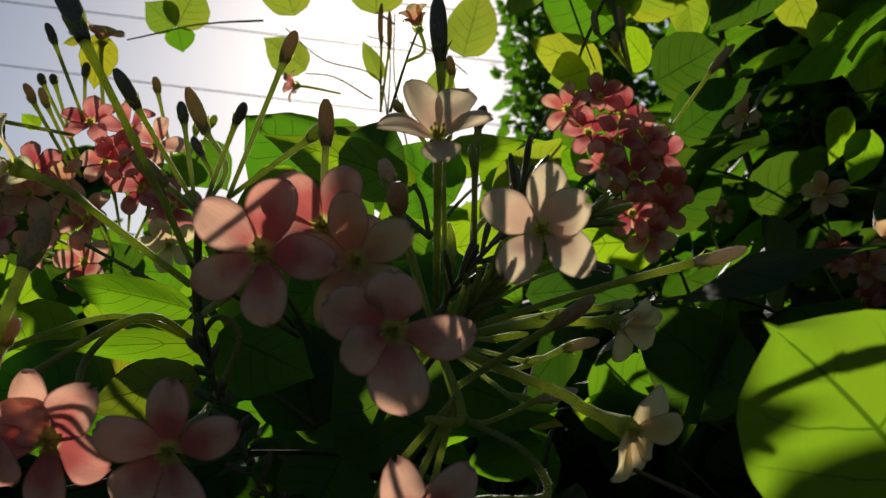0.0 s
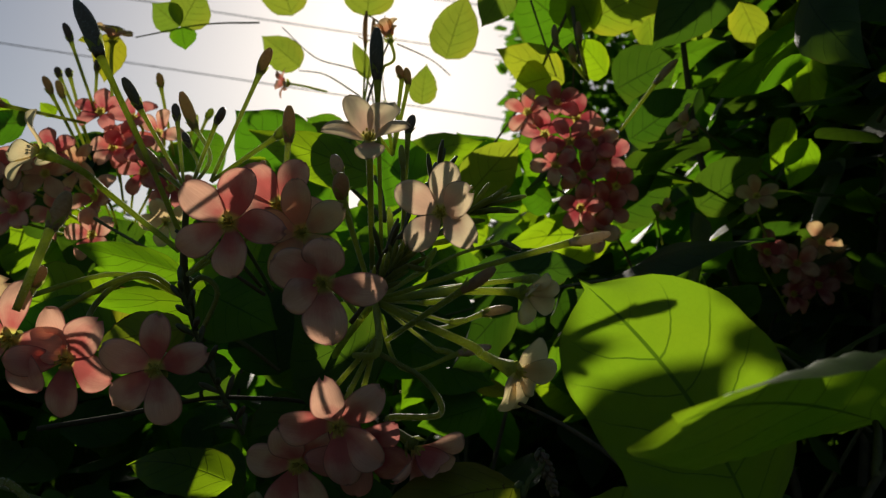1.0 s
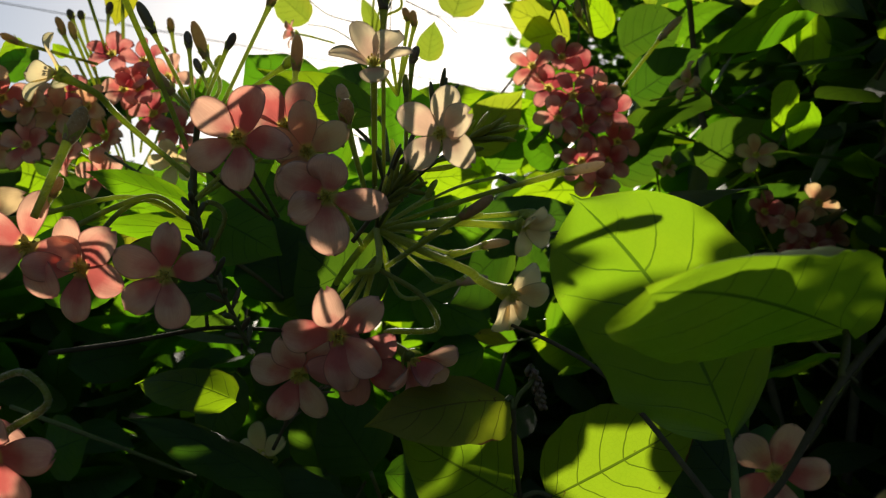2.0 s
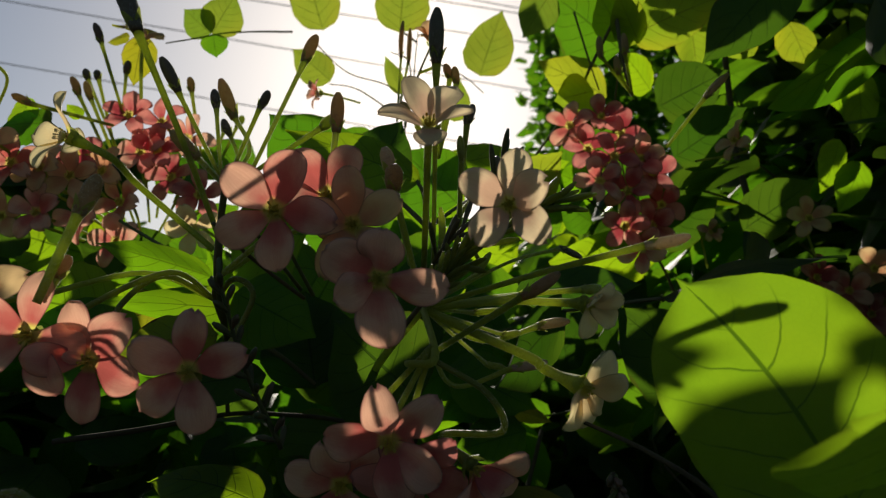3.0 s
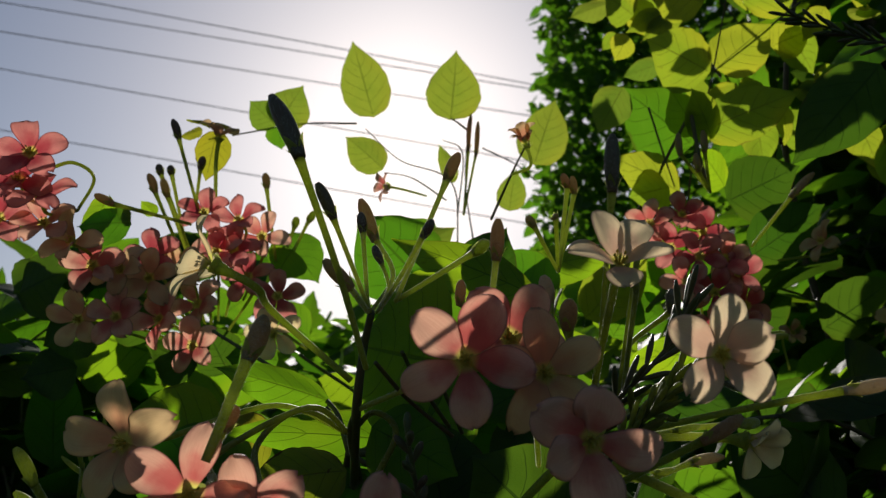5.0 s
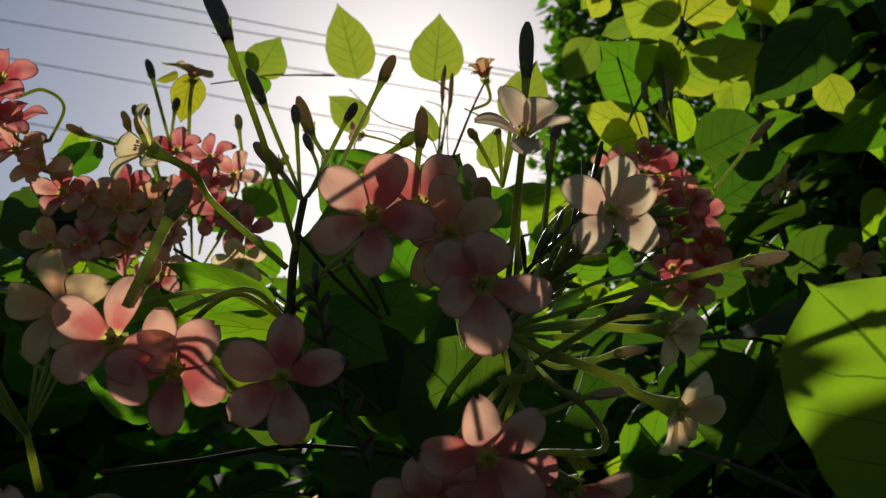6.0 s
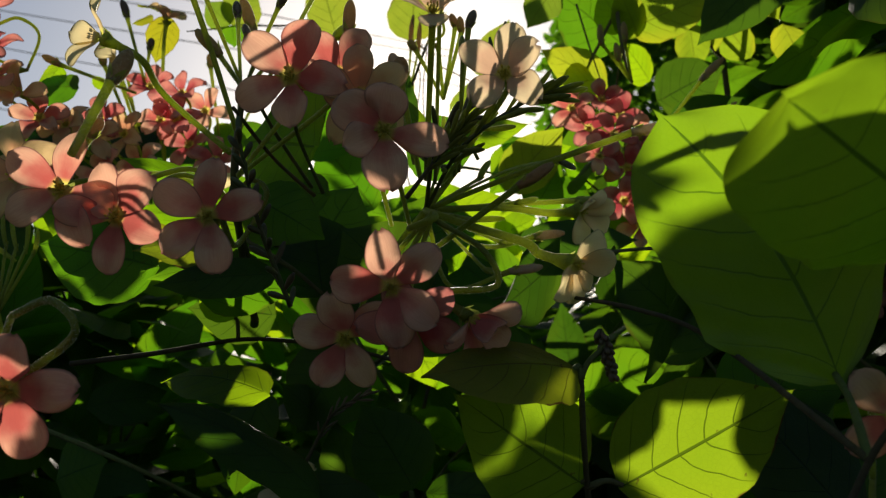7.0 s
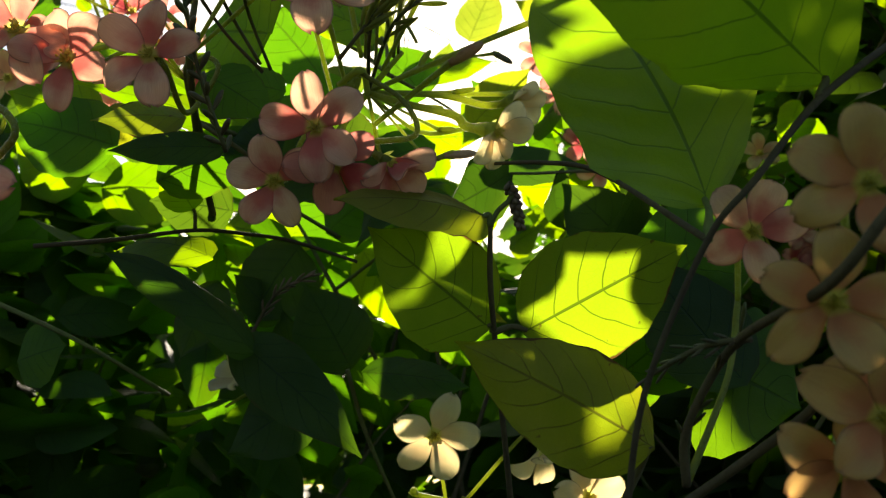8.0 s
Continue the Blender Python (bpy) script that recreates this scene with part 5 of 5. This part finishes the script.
for b, t, w, k in (((0.1667, 0.5940, 1.3005), (0.1148, 0.5671, 1.3121), .036, "golden"), ((0.1863, 0.5842, 1.3373), (0.1644, 0.5557, 1.3597), .030, "golden"), ((0.1229, 0.5723, 1.3673), (0.1039, 0.5624, 1.3263), .028, "olive"), ((0.1967, 0.5936, 1.3069), (0.1712, 0.5669, 1.3224), .026, "fresh")):
    leaf(tallshoot, b, t, (.1, -1, -.1), w, k, 0.04, 0.14)
# Leaf added on the sun's path to shade part of the broad leaf
leaf(tallshoot, (0.135, 0.600, 1.222), (0.090, 0.595, 1.260), (-.1, -.9, .45), 0.042, "green", 0.04, 0.14)
r = random.Random(77)
for k in range(34):
    far = r.uniform(0, 1)
    b = Vector((0.1231, 0.6715, 1.5238)).lerp(Vector((0.3123, 0.5733, 1.4652)), far).lerp(Vector((0.1529, 0.7173, 1.3824)).lerp(Vector((0.3206, 0.6088, 1.3531)), far), r.uniform(0, 1) ** 1.6)
    d = Vector((r.uniform(-1, 1), r.uniform(-.4, .4), r.uniform(-1, .5))).normalized()
    ln = r.uniform(.018, .046)
    leaf(tallshoot, b, b + d * ln, (r.uniform(-.5, .5), -1, r.uniform(-.2, .6)), ln * r.uniform(.55, .75), r.choice(("golden", "golden", "olive", "fresh")), r.uniform(0, .1), r.uniform(.1, .3), 0.05)
for b, q, w in (((0.3307, 0.6353, 1.3664), (0.3467, 0.6362, 1.3109), .030), ((0.3612, 0.6381, 1.3547), (0.3628, 0.6403, 1.2914), .030), ((0.3176, 0.6589, 1.4011), (0.3350, 0.6588, 1.3510), .034), ((0.3514, 0.6488, 1.2988), (0.3331, 0.6468, 1.2559), .024), ((0.2957, 0.6737, 1.3762), (0.2652, 0.6667, 1.4099), .034), ((0.3601, 0.6330, 1.2763), (0.3426, 0.6403, 1.2376), .026)):
    leaf(tallshoot, b, q, (random.uniform(-.4, .4), -1, .2), w, "golden" if w > .03 else "fresh", 0.05, 0.2, 0.04)
leaf(tallshoot, (0.2308, 0.5913, 1.2107), (0.2394, 0.5932, 1.1996), (0.107, -0.993, 0.047), 0.009, "golden", 0.04, 0.14)
leaf(tallshoot, (0.2401, 0.5912, 1.2125), (0.2447, 0.5929, 1.2027), (0.107, -0.993, 0.047), 0.007, "golden", 0.04, 0.14)
leaf(tallshoot, (0.0954, 0.5326, 1.1927), (0.1292, 0.5214, 1.2338), (0.032, -0.994, -0.106), 0.034, "golden", 0.04, 0.14)
leaf(tallshoot, (0.1150, 0.5561, 1.1876), (0.1303, 0.5482, 1.2155), (0.032, -0.994, -0.106), 0.028, "green", 0.04, 0.14)
raceme(tallshoot, (0.2521, 0.4361, 1.3244), (0.1847, 0.4292, 1.3359), 26, 0.016, TUBE_DARK, [(0.2223, 0.4336, 1.3277)], 0.2)


# ---- the hedge behind ----
def shoot(kind, seed, label):
    """A leafy shoot: an arched stem with pairs of leaves."""
    rnd = random.Random(seed)
    e = thing("leafy_shoot", (0, 0, 0), label, "foliage", "hedge shoots")
    line = bez([(0, 0, 0), (0.02, rnd.uniform(-.03, .03), 0.07), (0.06, rnd.uniform(-.03, .03), 0.14), (0.12, 0, 0.18)], 6)
    part("stem", sweep(line, lambda s: 0.0015 - 0.0007 * s, 6), TWIG, e)
    for k in range(9):
        p = line[min(len(line) - 1, 2 + 2 * k)]
        a = k * 2.4 + rnd.uniform(-.4, .4)
        d = Vector((math.cos(a), math.sin(a), rnd.uniform(-.5, .5))).normalized()
        ln = rnd.uniform(0.045, 0.085)
        me = leaf_mesh(ln, ln * rnd.uniform(.5, .68), rnd.uniform(-.02, .1), .15, .05, 0, rnd.random() * 999, 10, 8)
        part("leaf", me, LEAF[kind if rnd.random() < .9 else "fresh"], e, "", basis(d, (rnd.uniform(-.5, .5), rnd.uniform(-.9, .2), 1), p))
    return e


SHOOTS = [shoot("green", 1, "hedge shoot with mid-green pointed leaves"), shoot("green", 2, "hedge shoot with mid-green pointed leaves"),
          shoot("dark", 3, "hedge shoot with dark green leaves"), shoot("green", 4, "hedge shoot with mid-green pointed leaves"), shoot("dark", 5, "hedge shoot with dark green leaves")]


def hedge_top(x, y):
    """The hedge's height: low under the sun, tall at its far end."""
    low = 1.05 + 0.27 * (y - 0.06)
    return low + (0.9 * min(1.0, max(0.0, (x - 0.06 - 0.25 * y) / 0.12)))


def sunlit_gap(p, reach):
    """Whether a shoot at p would shade the blossoms in front: the hedge is open there."""
    q = p - GAP_WAY * ((p.y - 0.25) / GAP_WAY.y)
    if -0.06 - reach * 0.6 < q.x < 0.155 + reach * 0.6 and q.z + reach > (0.975 if q.x > 0.05 else 1.045):
        return True
    q = p - GAP_WAY * ((p.y - 0.62) / GAP_WAY.y)
    return p.y > 0.5 and 0.06 < q.x < 0.33 + reach * 0.5 and q.z + reach > 1.26 + 0.3 * max(0.0, q.x - 0.18)


# Low right part of the hedge, given darker leaves in place of shade
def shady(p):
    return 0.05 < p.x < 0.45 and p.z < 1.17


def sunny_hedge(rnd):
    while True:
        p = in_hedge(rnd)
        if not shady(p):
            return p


def in_hedge(rnd):
    while True:
        x, y = rnd.uniform(-0.75, 0.9) if rnd.random() < 0.6 else rnd.uniform(0.2, 0.7), rnd.uniform(0.44, 1.15)
        z = rnd.uniform(0.62, 1.9)
        p = Vector((x, y, z))
        if y < (0.62 if x > 0.0 else 0.54) and -0.25 < x < 0.3:
            continue
        if z < hedge_top(x, y) - 0.12 and not sunlit_gap(p + Vector((0, 0, 0.06)), 0.09):
            return p


rnd = random.Random(11)
for k in range(285):
    spot = in_hedge(rnd)
    # Shady spots take only the dark shoots
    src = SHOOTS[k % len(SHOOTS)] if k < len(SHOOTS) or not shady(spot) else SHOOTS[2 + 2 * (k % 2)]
    m = Matrix.Translation(spot) @ Euler((rnd.uniform(-.9, .9), rnd.uniform(-.9, .9), rnd.uniform(0, 6.3))).to_matrix().to_4x4()
    if k < len(SHOOTS):
        src.matrix_basis = m
    else:
        copy_thing(src, m)


# Extra shoots added low behind the blossom heap to cut its sunlight
for k in range(14):
    p = Vector((rnd.uniform(-0.34, -0.16), rnd.uniform(0.60, 0.72), rnd.uniform(0.95, 1.05)))
    copy_thing(SHOOTS[k % 5], Matrix.Translation(p) @ Euler((rnd.uniform(-.4, .4), rnd.uniform(-.4, .4), rnd.uniform(0, 6.3))).to_matrix().to_4x4())


for k in range(26):
    x, y = -0.7 + 1.6 * k / 25 + rnd.uniform(-.05, .05), rnd.uniform(0.62, 1.1)
    h = hedge_top(x, y) - 0.12
    stalk = thing("hedge_stem", (x, y, 0), "woody hedge stem rising from the soil", "stem", "hedge stems")
    pts = [(x + .1 * rnd.uniform(-1, 1) * q, y + .06 * rnd.uniform(-1, 1) * q, -0.03 + h * q) for q in (0, .25, .5, .75, 1)]
    rod("stem", pts, 0.006, 0.0015, BARK, stalk, n=5)
    for q in (2, 3):
        a = rnd.uniform(0, 6.3)
        rod("side_stem", [pts[q], (pts[q][0] + .07 * math.cos(a), pts[q][1] + .05 * math.sin(a), pts[q][2] + .05), (pts[q][0] + .16 * math.cos(a), pts[q][1] + .09 * math.sin(a), pts[q][2] + .13)], 0.002, 0.001, BARK, stalk, n=4)


# the rest of the hedge, too dense to count
def leaf_heap(name, label, count, where, kind, sizes, seed, rows=4, cols=4):
    r = random.Random(seed)
    verts, faces, uvs = [], [], []
    for _ in range(count):
        p, ln = where(r), r.uniform(*sizes)
        d = Vector((r.gauss(0, 1), r.gauss(0, 1), r.gauss(-.3, .7)))
        m = basis(d, (r.gauss(0, .6), r.gauss(0, .6), 1), p)
        w, bend = ln * r.uniform(.45, .65), r.uniform(-.05, .12)
        o = len(verts)
        for i in range(rows + 1):
            u = i / rows
            for j in range(cols + 1):
                v = 2 * j / cols - 1
                hw = 0.5 * w * math.sin(math.pi * u**.72) ** .8 if 0 < u < 1 else 0
                verts.append(m @ Vector((u * ln, v * hw, bend * ln * 4 * u * (1 - u) - .2 * abs(v) * hw)))
        for i in range(rows):
            for j in range(cols):
                a = o + i * (cols + 1) + j
                faces.append((a, a + cols + 1, a + cols + 2, a + 1))
                uvs += [(i / rows, 2 * j / cols - 1), ((i + 1) / rows, 2 * j / cols - 1), ((i + 1) / rows, 2 * (j + 1) / cols - 1), (i / rows, 2 * (j + 1) / cols - 1)]
    me = bpy.data.meshes.new(name)
    me.from_pydata(verts, [], faces)
    lay = me.uv_layers.new(name="uv")
    lay.data.foreach_set("uv", [c for uv in uvs for c in uv])
    me.polygons.foreach_set("use_smooth", [True] * len(me.polygons))
    me.materials.append(LEAF[kind])
    return tagged(new(name, me), label, "foliage", kind="stuff")


def deep_hedge(r):
    while True:
        p = Vector((r.uniform(-2.2, 2.6), r.uniform(0.9, 2.2), r.uniform(0.2, 2.6)))
        if p.z < hedge_top(p.x, p.y) - 0.05 and not sunlit_gap(p, 0.03):
            return p


# Mid-green leaves skip the shady part, leaving only dark ones to suggest shade
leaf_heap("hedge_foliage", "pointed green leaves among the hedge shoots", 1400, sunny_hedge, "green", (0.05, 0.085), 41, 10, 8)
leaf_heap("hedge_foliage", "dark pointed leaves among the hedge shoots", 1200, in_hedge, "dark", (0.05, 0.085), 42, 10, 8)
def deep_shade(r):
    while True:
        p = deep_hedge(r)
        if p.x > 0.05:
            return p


# Extra dark leaves on the right, shade put into the hedge colour
leaf_heap("hedge_foliage", "dense hedge leaves, darker green for the shaded side", 13000, deep_shade, "dark", (0.06, 0.11), 21)
leaf_heap("hedge_foliage", "dense mid-green hedge leaves", 30000, deep_hedge, "green", (0.06, 0.11), 22)


# Leaf mass added sunward of the lower left leaves to shade them
def under_heap(r):
    y = r.uniform(0.54, 0.76)
    return Vector((r.uniform(-0.46, 0.0), y, r.uniform(0.84, 1.03 + 0.49 * (y - 0.42))))


leaf_heap("hedge_foliage", "green leaf mass below the far blossoms, added to block sun", 430, under_heap, "green", (0.05, 0.08), 44, 8, 6)


# Made-up leaf mass behind the camera: blocks sky light, bounces green
def behind_camera(r):
    return Vector((r.uniform(-2.5, 2.5), r.uniform(-1.3, -0.8), r.uniform(0.0, 1.1)))


leaf_heap("hedge_foliage", "unseen green leaves behind the camera, added to dim sky light", 4500, behind_camera, "green", (0.07, 0.11), 23)


def tree_leaves(r):
    while True:
        p = Vector((r.uniform(0.5, 4.6), r.uniform(7.5, 9.6), r.uniform(0.5, 8.5)))
        if p.x > 0.072 * p.y + 0.22 * noise.noise(Vector((p.y, p.z * 0.9, 3))) and noise.noise(p * 1.3) > -0.4:
            return p


tree = thing("tree", (3.4, 9.0, 0.0), "far tree with a tall trunk behind the hedge", "tree")
rod("trunk", [(3.4, 9.0, -0.1), (3.3, 9.0, 2.5), (3.6, 9.1, 5.0), (3.5, 9.0, 7.5)], 0.16, 0.05, BARK, tree)
crown = leaf_heap("crown", "small grey-green leaves", 22000, tree_leaves, "green", (0.13, 0.21), 31)
crown.parent = tree
crown.matrix_parent_inverse = Matrix.Translation((-3.4, -9.0, 0.0))

# ---- power lines ----
WIRE = stem_material("wire", (0.42, 0.42, 0.44), (0.36, 0.36, 0.38))
for a, b in (((-23.3628, 24.8879, 18.5071), (4.4453, 27.1569, 15.6461)), ((-23.3119, 25.1072, 17.8151), (4.4522, 27.1865, 15.5526)), ((-23.2390, 25.4213, 16.8240), (4.5168, 27.4651, 14.6736)), ((-23.1565, 25.7769, 15.7019), (4.6323, 27.9629, 13.1027)), ((-23.0093, 26.4110, 13.7009), (4.7836, 28.6148, 11.0456))):
    a, b = Vector(a), Vector(b)
    a, b = a - (b - a) * 3, b + (b - a) * 3
    w = thing("power_line", a, "grey overhead power line", "power line", "power lines")
    rod("cable", [a, a.lerp(b, .5) + Vector((0, 0, -.4)), b], 0.020, 0.020, WIRE, w, n=16, sides=6, bumps=0)
